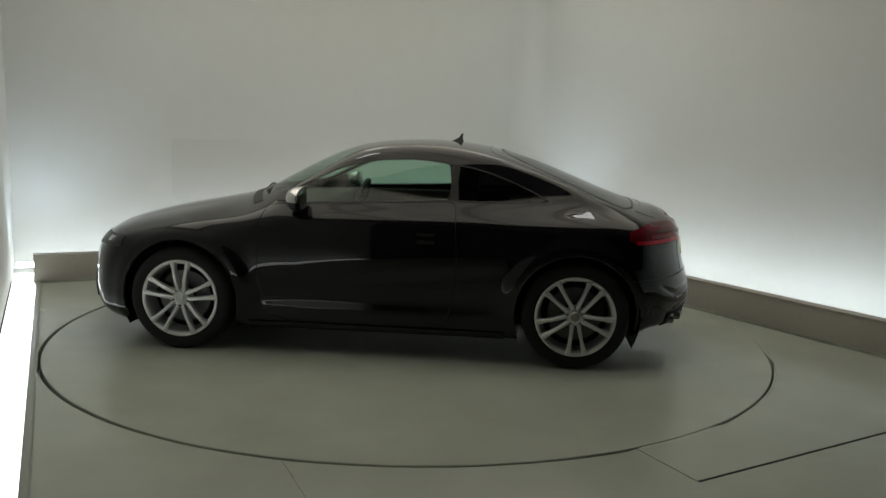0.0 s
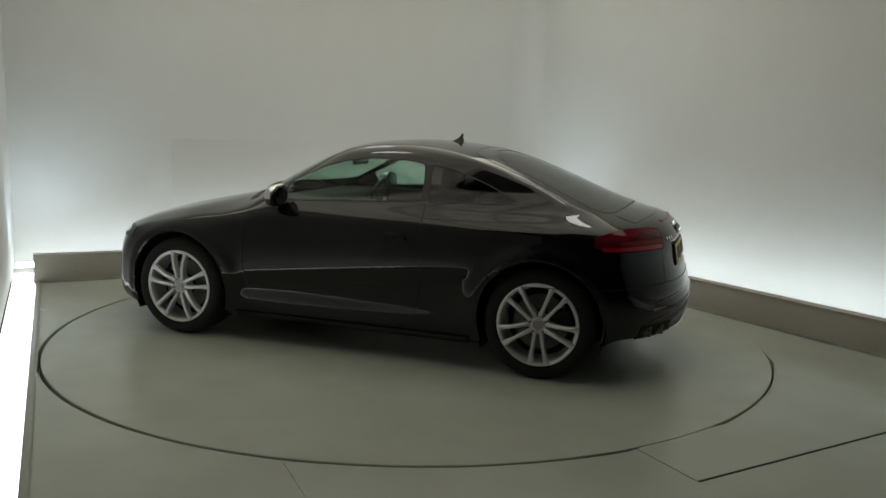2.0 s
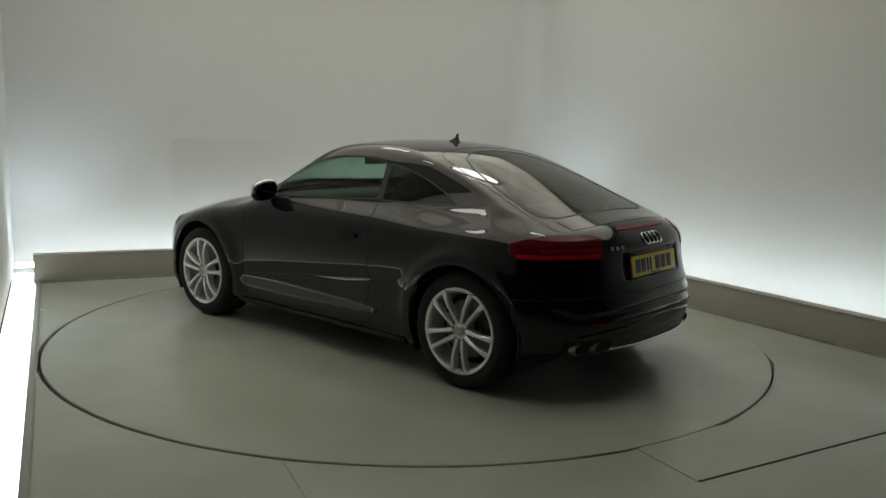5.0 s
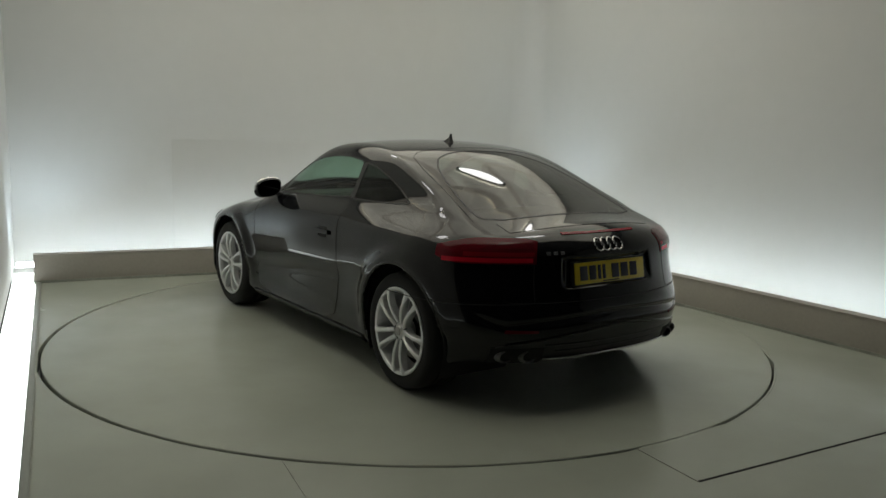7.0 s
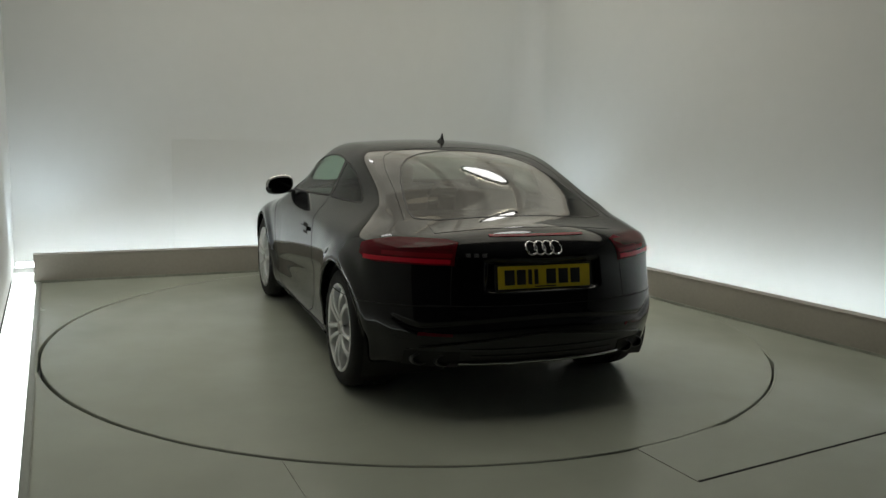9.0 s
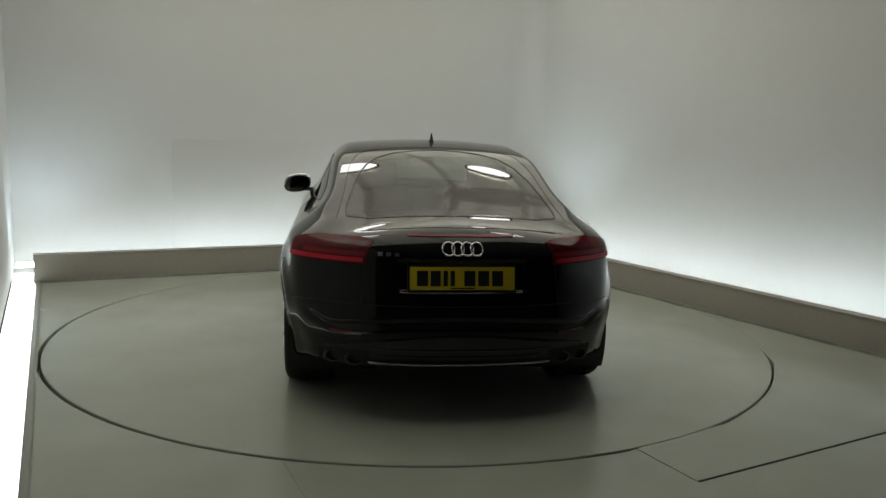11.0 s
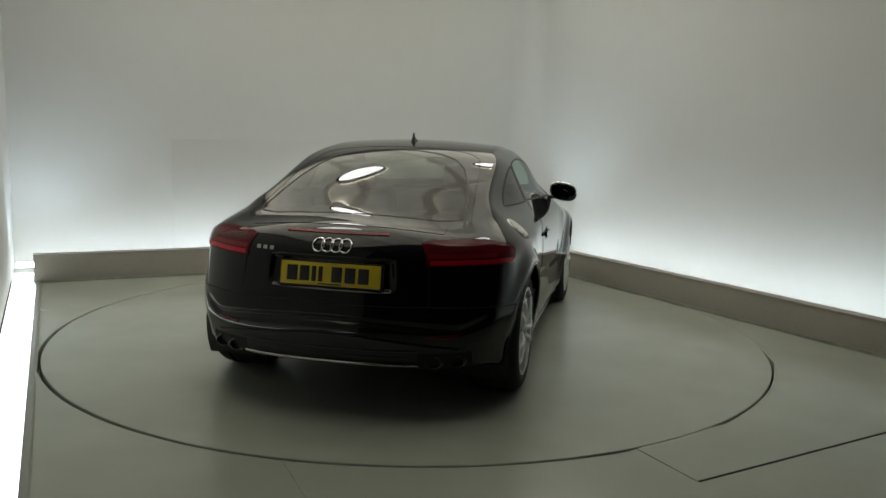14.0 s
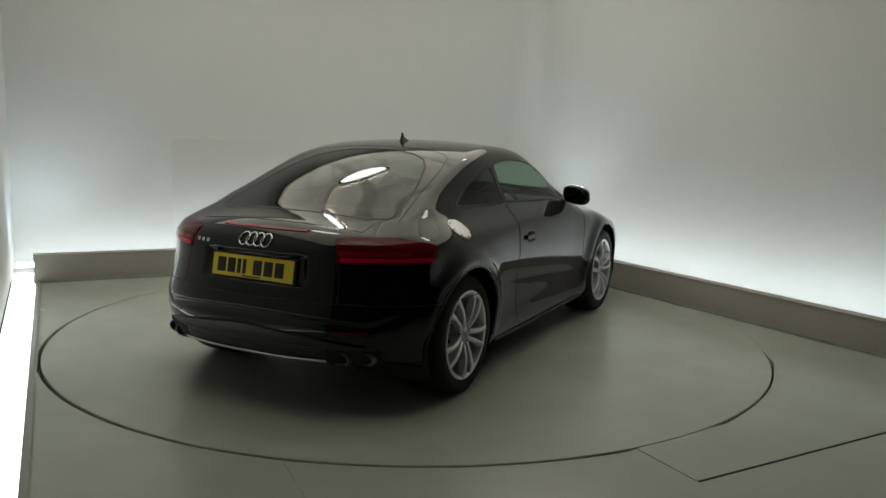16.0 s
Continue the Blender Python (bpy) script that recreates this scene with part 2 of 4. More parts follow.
# small cool lamps, unseen and added, in the trough corners, tinting the wall
def added_uplight(place, aim, energy, size):
    u = tagged(new("added_uplight"), "unseen cool lamp added to wash the wall from the trough corner", "light", group="corner uplights")
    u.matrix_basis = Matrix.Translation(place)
    part("housing", [p for p in tube([(0, 0, -0.04), (0, 0, 0.05)], [0.05, 0.045], 16)], M_TRIM, u, "black housing of the added lamp")
    d = bpy.data.lights.new("added_uplight_beam", "SPOT")
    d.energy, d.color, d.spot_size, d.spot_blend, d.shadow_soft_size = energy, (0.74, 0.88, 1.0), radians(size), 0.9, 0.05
    o = new("added_uplight_beam", d)
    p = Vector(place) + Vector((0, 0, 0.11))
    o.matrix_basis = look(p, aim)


added_uplight(MB @ Vector((0.0, 0.22, 0.0)), MB @ Vector((0.4, WALL_OFF, 2.9)), 45, 92)
added_uplight(MA @ Vector((-4.5, 0.26, 0.0)), MA @ Vector((-4.62, WALL_OFF, 3.3)), 34, 120)

# joints between floor panels
ja, jb = Vector((-0.552, -2.372, 0)), Vector((0.05, -3.79, 0))


def joint(p, q, w, mat, name="floor_joint"):
    p, q = Vector(p), Vector(q)
    d = (q - p).normalized()
    s = Vector((-d.y, d.x, 0)) * w / 2
    v = [p - s, q - s, q + s, p + s]
    v = [(a.x, a.y, z) for z in (-0.02, 0.0025) for a in v]
    f = [(3, 2, 1, 0), (4, 5, 6, 7), (0, 1, 5, 4), (1, 2, 6, 5), (2, 3, 7, 6), (3, 0, 4, 7)]
    return tagged(part(name, (v, f), mat, smooth=False), "thin joint between floor panels", "joint", kind="structure")


joint(ja, jb, 0.006, M_FADED)
joint((1.055, -2.19, 0), (1.222, -2.535, 0), 0.006, M_FADED)
joint((1.222, -2.535, 0), (3.6, -1.283, 0), 0.011, M_JOINT)

def gap_dust(a0, a1, full=1.0):
    """Dust that fills a stretch of the gap round the turntable."""
    v, f, n = [], [], 24
    for k in range(n):
        a = radians(a0 + (a1 - a0) * k / (n - 1))
        w = GAP * 0.5 * full * min(1.0, 6 * min(k, n - 1 - k) / n)
        mid = TABLE_R + GAP - w
        for r, z in ((mid - w, -0.05), (mid - w, -0.003), (mid + w, -0.003), (mid + w, -0.05)):
            v.append((r * math.cos(a), r * math.sin(a), z))
    for k in range(n - 1):
        for q in range(3):
            f.append((k * 4 + q, k * 4 + q + 1, k * 4 + 5 + q, k * 4 + 4 + q))
    return tagged(part("gap_dust", (v, f), M_DISC), "grey dust filling the gap round the turntable", "dust", kind="structure")


gap_dust(-66, -49)
gap_dust(-17, 24)
gap_dust(-49, -17, 0.45)
gap_dust(-104, -66, 0.35)
gap_dust(84, 112)

# turntable
table = tagged(new("turntable"), "round grey car turntable set flush in the floor", "turntable")
def flat_ring(profile, n=128):
    v, f = lathe(profile, n)
    return [(p[0], p[2], p[1]) for p in v], [tuple(reversed(q)) for q in f]


part("deck", flat_ring([(0.001, 0.0), (0.3, 0.0), (0.8, 0.0), (1.4, 0.0), (2.0, 0.0), (TABLE_R - 0.055, 0.0)]), M_DISC, table, smooth=False)
part("edge_ring", flat_ring([(TABLE_R - 0.055, 0.0), (TABLE_R - 0.004, 0.0), (TABLE_R, -0.004), (TABLE_R, -0.1)]), M_DISC, table, smooth=False)

# ceiling: dark slab, lit fabric field in a frame of battens, round lamps
tagged(part("ceiling", block(-6.5, 9.5, -8, 7, CEILING_Z + 0.12, CEILING_Z + 0.3), M_CEIL, smooth=False), "dark studio ceiling", "ceiling", kind="structure")
MC = Matrix.Rotation(TURN_A, 4, "Z")
FX0, FX1, FY0, FY1 = -2.5, 3.0, -1.95, 3.1
canopy = tagged(new("light_canopy"), "warm white luminous fabric canopy with dim bands above the turntable", "light")
canopy.matrix_basis = MC @ Matrix.Translation((0, 0, CEILING_Z))
part("fabric", block(FX0, FX1, FY0, FY1, 0.05, 0.06), M_FABRIC, canopy, "glowing warm white fabric", smooth=False)
for i in range(6):
    x = FX0 + (FX1 - FX0) * i / 5
    part("long_band", block(x - 0.06, x + 0.06, FY0, FY1, 0.036, 0.046), M_DIMBAND, canopy, "dim band with a glow put in to soften its contrast", smooth=False)
for i in range(5):
    y = FY0 + (FY1 - FY0) * i / 4
    part("cross_band", block(FX0, FX1, y - 0.05, y + 0.05, 0.024, 0.034), M_DIMBAND, canopy, "dim band with a glow put in to soften its contrast", smooth=False)
for x, y in ((-0.85, 1.45), (0.98, 1.55), (-1.0, -0.3), (1.2, -0.3)):
    lamp = tagged(new("oval_lamp"), "oval white ceiling lamp under the fabric canopy", "light", group="oval lamps")
    lamp.matrix_basis = Matrix.Translation((x, y, CEILING_Z - 0.03)) @ Matrix.Diagonal((1.7, 0.85, 1, 1))
    part("diffuser", ([(p[0], p[2], p[1]) for p in lathe([(0.001, -0.03), (0.12, -0.028), (0.17, -0.015), (0.18, 0.0)], 32)[0]], lathe([(0, 0)] * 4, 32)[1]), M_LAMP, lamp, "glowing diffuser")
    part("rim", ([(p[0], p[2], p[1]) for p in lathe([(0.18, -0.02), (0.2, -0.02), (0.2, 0.05), (0.18, 0.05)], 32, True)[0]], lathe([(0, 0)] * 4, 32, True)[1]), M_SATIN, lamp, "satin metal rim")


# ---- the car: an implicit body, met by rays, cut into panels ----
def curve(xs, ys):
    """Smooth curve through points (cubic Hermite, finite differences)."""
    xs, ys = np.array(xs, float), np.array(ys, float)
    if xs[0] > xs[-1]:
        xs, ys = xs[::-1], ys[::-1]
    dx = np.diff(xs)
    s = np.diff(ys) / dx
    m = np.empty_like(xs)
    m[0], m[-1] = s[0], s[-1]
    m[1:-1] = (s[:-1] * dx[1:] + s[1:] * dx[:-1]) / (dx[1:] + dx[:-1])

    def at(x):
        x = np.clip(x, xs[0], xs[-1])
        i = np.clip(np.searchsorted(xs, x) - 1, 0, len(xs) - 2)
        h = dx[i]
        t = (x - xs[i]) / h
        return (ys[i] * (1 + 2 * t) * (1 - t) ** 2 + h * m[i] * t * (1 - t) ** 2 + ys[i + 1] * t * t * (3 - 2 * t) + h * m[i + 1] * t * t * (t - 1))
    return at


HALF_BASE, WHEEL_Z, WHEEL_R, ARCH_R = 1.234, 0.328, 0.328, 0.372
TOP = curve([2.25, 2.10, 1.98, 1.891, 1.70, 1.503, 1.30, 1.122, 0.96, 0.88, 0.74, 0.582, 0.338, 0.177, -0.064, -0.22, -0.383, -0.581, -0.779, -1.017, -1.176, -1.493, -1.65, -1.78, -1.88, -1.94, -2.2],
            [0.55, 0.638, 0.700, 0.741, 0.798, 0.845, 0.886, 0.922, 0.960, 0.99, 1.07, 1.155, 1.268, 1.315, 1.343, 1.348, 1.343, 1.322, 1.283, 1.208, 1.148, 1.024, 0.972, 0.946, 0.940, 0.941, 0.945])
SIDE = curve([0.0, 0.14, 0.20, 0.27, 0.36, 0.46, 0.56, 0.66, 0.76, 0.83, 0.865, 0.90, 0.945, 0.975, 1.02, 1.12, 1.22, 1.30, 1.40, 1.6],
             [0.78, 0.82, 0.865, 0.876, 0.876, 0.886, 0.893, 0.896, 0.892, 0.883, 0.870, 0.839, 0.793, 0.767, 0.740, 0.692, 0.643, 0.600, 0.53, 0.35])
REAR = curve([0.0, 0.16, 0.22, 0.27, 0.35, 0.41, 0.47, 0.51, 0.547, 0.624, 0.70, 0.777, 0.833, 0.88, 0.93, 0.97, 1.1],
             [1.85, 1.88, 1.94, 1.975, 2.004, 2.018, 2.018, 2.010, 1.995, 1.970, 1.952, 1.941, 1.926, 1.888, 1.825, 1.775, 1.65])
NOSE = curve([0.0, 0.16, 0.22, 0.30, 0.42, 0.52, 0.62, 0.70, 0.80, 1.2],
             [1.88, 1.96, 2.035, 2.06, 2.06, 2.05, 2.025, 1.995, 1.945, 1.66])


def faired(f, lo, hi, width):
    """The same curve with its kinks eased over a width."""
    x = np.linspace(lo, hi, 500)
    d = x[1] - x[0]
    k = np.arange(-int(3 * width / d), int(3 * width / d) + 1)
    w = np.exp(-0.5 * (k * d / width) ** 2)
    y = np.convolve(f(np.r_[x[0] + k[k < 0] * d, x, x[-1] + k[k > 0] * d]), w / w.sum(), "valid")
    return curve(x, y)


TOP, SIDE, REAR = faired(TOP, -2.25, 2.3, 0.055), faired(SIDE, 0.0, 1.6, 0.014), faired(REAR, 0.0, 1.1, 0.014)


def step(a, b, x):
    t = np.clip((x - a) / (b - a), 0, 1)
    return t * t * (3 - 2 * t)


def smax(a, b, k):
    h = np.clip(1 - np.abs(a - b) / k, 0, 1)
    return np.maximum(a, b) + h * h * k * 0.25


def body(x, y, z):
    """Negative inside the car's body."""
    ay = np.abs(y)
    hw = SIDE(z)
    hw = hw - 0.072 * step(-0.45, -1.40, x) * step(0.84, 1.10, z)            # cabin narrows to the back
    hw = hw - 0.045 * step(0.2, 0.9, x) * step(0.95, 1.05, z)
    hw = hw - 0.035 * step(0.7, 1.9, x) - step(-1.30, -1.95, x) * (0.09 + 0.05 * step(0.50, 0.25, z))
    low = 1 - step(0.80, 0.95, z)
    hw = hw - 0.012 * step(0.95, 0.5, np.abs(x)) * low                         # waist between the wheels
    drop = 0.478 - 0.105 * x - z                                              # hollow under the rising door crease
    hw = hw - 0.015 * np.where(drop > 0, np.clip(1 - drop / 0.28, 0, 1), np.clip(1 + drop / 0.06, 0, 1)) * step(1.0, 0.25, np.abs(x))
    for wx in (HALF_BASE, -HALF_BASE):
        r = np.hypot(x - wx, z - WHEEL_Z - 0.005)
        hw = hw + 0.030 * np.exp(-(np.clip(r - 0.400, 0, 9) / 0.06) ** 2) * low * (1 - 0.85 * step(0.46, 0.20, z) * step(1.234, 1.0, np.abs(x)))
    shift = ay ** 2 * (0.32 * step(-0.1, 0.4, x) - 0.07 * step(-0.4, -1.0, x) * step(-1.85, -1.5, x))
    top = TOP(x + shift) - ay ** 2 * (0.12 - 0.02 * step(0.8, 0.0, np.abs(x + 0.2)) + 0.08 * step(-1.5, -1.85, x))
    top = top + 0.02 * step(0.3, 0.7, ay) * step(0.9, 1.3, x)                # wings rise beside the bonnet
    g = smax(ay - hw, z - top, 0.085 - 0.055 * step(-0.45, -0.8, x) * step(0.95, 1.02, z))
    groove = z - 0.500 + 0.045 * (ay / 0.65) ** 2 - 0.10 * step(0.62, 0.84, ay)          # slot between the two bumper ledges
    recess = step(0.335, 0.300, ay) * step(0.632, 0.655, z) * step(0.805, 0.775, z)        # hollow that holds the plate
    rear = -x - (REAR(z) - 0.34 * np.abs(y / 0.86) ** 2.75 - 0.016 * np.exp(-(groove / 0.017) ** 2) * step(0.82, 0.70, ay) - 0.02 * recess)
    front = x - (NOSE(z) - 0.34 * np.abs(y / 0.86) ** 2.6)
    g = smax(g, rear, 0.045)
    g = smax(g, front, 0.09)
    return smax(g, 0.155 + 0.10 * step(-1.42, -1.72, x) - z, 0.04)


def meet(o, d, far=2.2, near=0.0):
    """Where rays from inside leave the body."""
    lo, hi = np.full(o.shape[:-1], near), np.full(o.shape[:-1], far)
    for _ in range(27):
        mid = (lo + hi) / 2
        p = o + d * mid[..., None]
        inside = body(p[..., 0], p[..., 1], p[..., 2]) < 0
        lo, hi = np.where(inside, mid, lo), np.where(inside, hi, mid)
    return o + d * lo[..., None]


def slope(p, e=0.0015):
    x, y, z = p[..., 0], p[..., 1], p[..., 2]
    g = np.stack([body(x + e, y, z) - body(x - e, y, z), body(x, y + e, z) - body(x, y - e, z), body(x, y, z + e) - body(x, y, z - e)], -1)
    return g / (np.linalg.norm(g, axis=-1, keepdims=True) + 1e-12)


def side_at(x, z):
    """Point of the left flank over (x, z)."""
    x, z = np.asarray(x, float), np.asarray(z, float)
    return meet(np.stack([x, 0 * x + 0.05, z], -1), np.broadcast_to((0.0, 1.0, 0.0), (*x.shape, 3)), 1.3)


def top_at(x, y):
    x, y = np.asarray(x, float), np.asarray(y, float)
    return meet(np.stack([x, y, 0 * x + 0.6], -1), np.broadcast_to((0.0, 0.0, 1.0), (*x.shape, 3)), 1.3)


def back_at(y, z):
    y, z = np.asarray(y, float), np.asarray(z, float)
    return meet(np.stack([0 * y - 1.2, y, z], -1), np.broadcast_to((-1.0, 0.0, 0.0), (*y.shape, 3)), 1.3)


def round_at(turn, z, end=-1.0):
    """Point of the rear (end -1) or front (+1) corner: turn 0 is sideways, 90 straight back."""
    a = np.radians(np.asarray(turn, float))
    z = np.asarray(z, float) + 0 * a
    o = np.stack([0 * a + end * 1.35, 0 * a, z], -1)
    return meet(o, np.stack([end * np.sin(a), np.cos(a), 0 * a], -1), 1.5)


def dense(points, n=160, closed=True, smooth=True):
    """Many points along a smooth closed outline."""
    P = np.array(points, float)
    if closed:
        P = np.vstack([P, P[:1]])
    seg = np.r_[0, np.cumsum(np.linalg.norm(np.diff(P, axis=0), axis=1))]
    t = np.linspace(0, seg[-1], n, endpoint=not closed)
    out = np.stack([np.interp(t, seg, P[:, k]) for k in range(2)], 1)
    if smooth:
        for _ in range(3):
            out2 = (np.roll(out, 1, 0) + 2 * out + np.roll(out, -1, 0)) / 4
            if not closed:
                out2[0], out2[-1] = out[0], out[-1]
            out = out2
    return out


def inside(poly, p):
    x, y = p[:, 0], p[:, 1]
    c = np.zeros(len(p), bool)
    q = np.roll(poly, 1, 0)
    for (x0, y0), (x1, y1) in zip(poly, q):
        hit = (y0 > y) != (y1 > y)
        c ^= hit & (x < (x1 - x0) * (y - y0) / (y1 - y0 + 1e-15) + x0)
    return c


def nearest(poly, p):
    a, b = poly, np.roll(poly, -1, 0)
    d = b - a
    t = np.clip(((p[:, None] - a) * d).sum(2) / ((d * d).sum(1) + 1e-15), 0, 1)
    c = a + t[..., None] * d
    dist = np.linalg.norm(p[:, None] - c, axis=2)
    i = dist.argmin(1)
    k = np.arange(len(p))
    return c[k, i], dist[k, i]


DOOR_GLASS = dense([(0.66, 0.972), (0.46, 1.075), (0.27, 1.163), (0.12, 1.208), (-0.04, 1.230), (-0.20, 1.236), (-0.34, 1.227), (-0.435, 1.212), (-0.45, 1.10), (-0.465, 0.995), (-0.2, 0.978), (0.2, 0.962), (0.58, 0.948), (0.66, 0.95)], 200)
QUARTER_GLASS = dense([(-0.475, 1.207), (-0.58, 1.190), (-0.70, 1.158), (-0.82, 1.115), (-0.94, 1.063), (-1.055, 1.006), (-0.96, 0.997), (-0.75, 0.992), (-0.495, 0.988)], 160)
REAR_GLASS = dense([(-0.735, 0.0), (-0.745, 0.15), (-0.775, 0.27), (-0.84, 0.375), (-0.95, 0.450), (-1.12, 0.508), (-1.30, 0.547), (-1.45, 0.570), (-1.53, 0.566), (-1.585, 0.45), (-1.61, 0.25), (-1.622, 0.0), (-1.622, -0.03), (-0.735, -0.03)], 220)
SCREEN = dense([(0.86, 0.0), (0.82, 0.3), (0.73, 0.50), (0.63, 0.625), (0.45, 0.63), (0.27, 0.585), (0.19, 0.50), (0.175, 0.2), (0.18, 0.0), (0.18, -0.03), (0.86, -0.03)], 200)
DOOR = dense([(0.70, 0.93), (0.74, 0.80), (0.735, 0.5), (0.70, 0.25), (0.5, 0.213), (-0.3, 0.213), (-0.45, 0.26), (-0.51, 0.5), (-0.495, 0.8), (-0.482, 0.972), (-0.45, 0.988), (-0.2, 0.973), (0.2, 0.957), (0.58, 0.943)], 240)
CREASES = [dense([(0.76, h - 0.105 * 0.76), (-0.76, h + 0.105 * 0.76), (-0.76, h - 0.0005 + 0.105 * 0.76), (0.76, h - 0.0005 - 0.105 * 0.76)], 120, True, False) for h in (0.538, 0.478)]
ARCH = [np.stack([wx + ARCH_R * np.cos(np.linspace(0, 2 * np.pi, 90, endpoint=False)), WHEEL_Z + 0.005 + ARCH_R * np.sin(np.linspace(0, 2 * np.pi, 90, endpoint=False))], 1) for wx in (HALF_BASE, -HALF_BASE)]


def body_grid():
    """Half of the body as a grid of points, bent round the ends, with vertices drawn onto the panel outlines."""
    fan = np.radians(np.linspace(0, 90, 50))
    xs = np.linspace(-1.35, 1.35, 136)
    o = [(-1.35, -math.sin(a), math.cos(a)) for a in fan[::-1]] + [(x, 0.0, 1.0) for x in xs[1:-1]] + [(1.35, math.sin(a), math.cos(a)) for a in fan]
    o = np.array(o)
    el = np.radians(np.r_[np.linspace(-90, -32, 6)[:-1], np.linspace(-32, -16, 14)[:-1], np.linspace(-16, 6, 44)[:-1], np.linspace(6, 90, 84)])
    O = np.zeros((len(o), len(el), 3))
    O[..., 0], O[..., 2] = o[:, None, 0], 0.58
    D = np.stack([o[:, None, 1] * np.cos(el), o[:, None, 2] * np.cos(el), np.sin(el) + 0 * o[:, None, 0]], -1)
    P = meet(O, D)
    P[0, :, 1] = P[-1, :, 1] = 0.0
    P[:, -1, 1] = 0.0
    free = np.ones(P.shape[:2], bool)
    free[0] = free[-1] = False
    free[:, -1] = False
    tags = np.zeros(P.shape[:2], int)
    plans = [(DOOR_GLASS, 0), (QUARTER_GLASS, 0), (ARCH[0], 0), (ARCH[1], 0), (DOOR, 0), (REAR_GLASS, 1), (SCREEN, 1), (CREASES[0], 0), (CREASES[1], 0)]
    N = slope(P)
    for n, (poly, kind) in enumerate(plans):
        q = P[..., [0, 2]] if kind == 0 else P[..., [0, 1]]
        ok = (np.abs(P[..., 1]) > 0.42) & (N[..., 1] > 0.25) if kind == 0 else (P[..., 2] > 0.9) & (N[..., 2] > 0.2)
        lo, hi = poly.min(0) - 0.03, poly.max(0) + 0.03
        near = ok & free & (tags == 0) & (q > lo).all(-1) & (q < hi).all(-1)
        i, j = np.where(near)
        c, dist = nearest(poly, q[i, j])
        hit = dist < 0.0125
        i, j, c = i[hit], j[hit], c[hit]
        P[i, j] = side_at(c[:, 0], c[:, 1]) if kind == 0 else top_at(c[:, 0], c[:, 1])
        tags[i, j] = n + 1
    # centre-line ends of the rear glass and the windscreen
    for x0 in (-0.735, -1.622, 0.18, 0.86):
        k = np.where((np.abs(P[:, -1, 0] - x0) < 0.012))[0]
        if len(k):
            k = k[np.abs(P[k, -1, 0] - x0).argmin()]
            P[k, -1] = top_at(np.array([x0]), np.array([0.0]))[0]
            tags[k, -1] = 6 if x0 < 0 else 7
    return P, tags


def split_faces(P, tags):
    """Triangles of the half body, sorted by panel."""
    ni, nj = P.shape[:2]
    idx = np.arange(ni * nj).reshape(ni, nj)
    a, b, c, d = idx[:-1, :-1].ravel(), idx[1:, :-1].ravel(), idx[1:, 1:].ravel(), idx[:-1, 1:].ravel()
    t = tags.ravel()
    other = (t[b] > 0) & (t[d] > 0) & ~((t[a] > 0) & (t[c] > 0))
    tri = np.concatenate([np.where(other[:, None], np.stack([a, b, d], 1), np.stack([a, b, c], 1)), np.where(other[:, None], np.stack([b, c, d], 1), np.stack([a, c, d], 1))])
    V = P.reshape(-1, 3)
    area = np.linalg.norm(np.cross(V[tri[:, 1]] - V[tri[:, 0]], V[tri[:, 2]] - V[tri[:, 0]]), axis=1)
    tri = tri[area > 1e-9]
    mid = V[tri].mean(1)
    nrm = slope(mid)
    side, up = (mid[:, 1] > 0.40) & (nrm[:, 1] > 0.2), (mid[:, 2] > 0.9) & (nrm[:, 2] > 0.15)
    xz, xy = mid[:, [0, 2]], mid[:, [0, 1]]
    kind = np.full(len(tri), "body_shell", dtype=object)
    kind[(mid[:, 0] < -1.62) & (nrm[:, 0] < -0.2) & (mid[:, 1] < 0.62) & (mid[:, 2] > 0.575) | ((nrm[:, 2] > 0.3) & (mid[:, 0] < -0.62) & (mid[:, 1] < 0.60))] = "tailgate"
    kind[(mid[:, 2] < 0.555) & (mid[:, 0] < -1.60)] = "rear_bumper"
    kind[(mid[:, 2] < 0.62) & (mid[:, 0] > 1.55)] = "front_bumper"
    kind[(nrm[:, 2] > 0.5) & (mid[:, 0] > 0.80) & (mid[:, 1] < 0.60) & (mid[:, 2] > 0.66)] = "bonnet"
    kind[(mid[:, 2] > 1.1) & (nrm[:, 2] > 0.6) & (mid[:, 0] < 0.2) & (mid[:, 0] > -0.68)] = "roof"
    kind[mid[:, 2] < 0.165] = "underbody"
    for poly, test, p, name in ((DOOR, side, xz, "door"), (DOOR_GLASS, side, xz, "door_glass"), (QUARTER_GLASS, side, xz, "quarter_glass"),
                                (ARCH[0], side, xz, "hole"), (ARCH[1], side, xz, "hole"), (REAR_GLASS, up, xy, "rear_window"), (SCREEN, up, xy, "windscreen")):
        k = np.where(test)[0]
        k = k[inside(poly, p[k])]
        kind[k] = name
    low = (mid[:, 2] < 0.3) & (mid[:, 1] > 0.55) & (np.minimum(np.abs(mid[:, 0] - HALF_BASE), np.abs(mid[:, 0] + HALF_BASE)) < ARCH_R - 0.02)
    kind[low] = "hole"
    return V, tri, kind


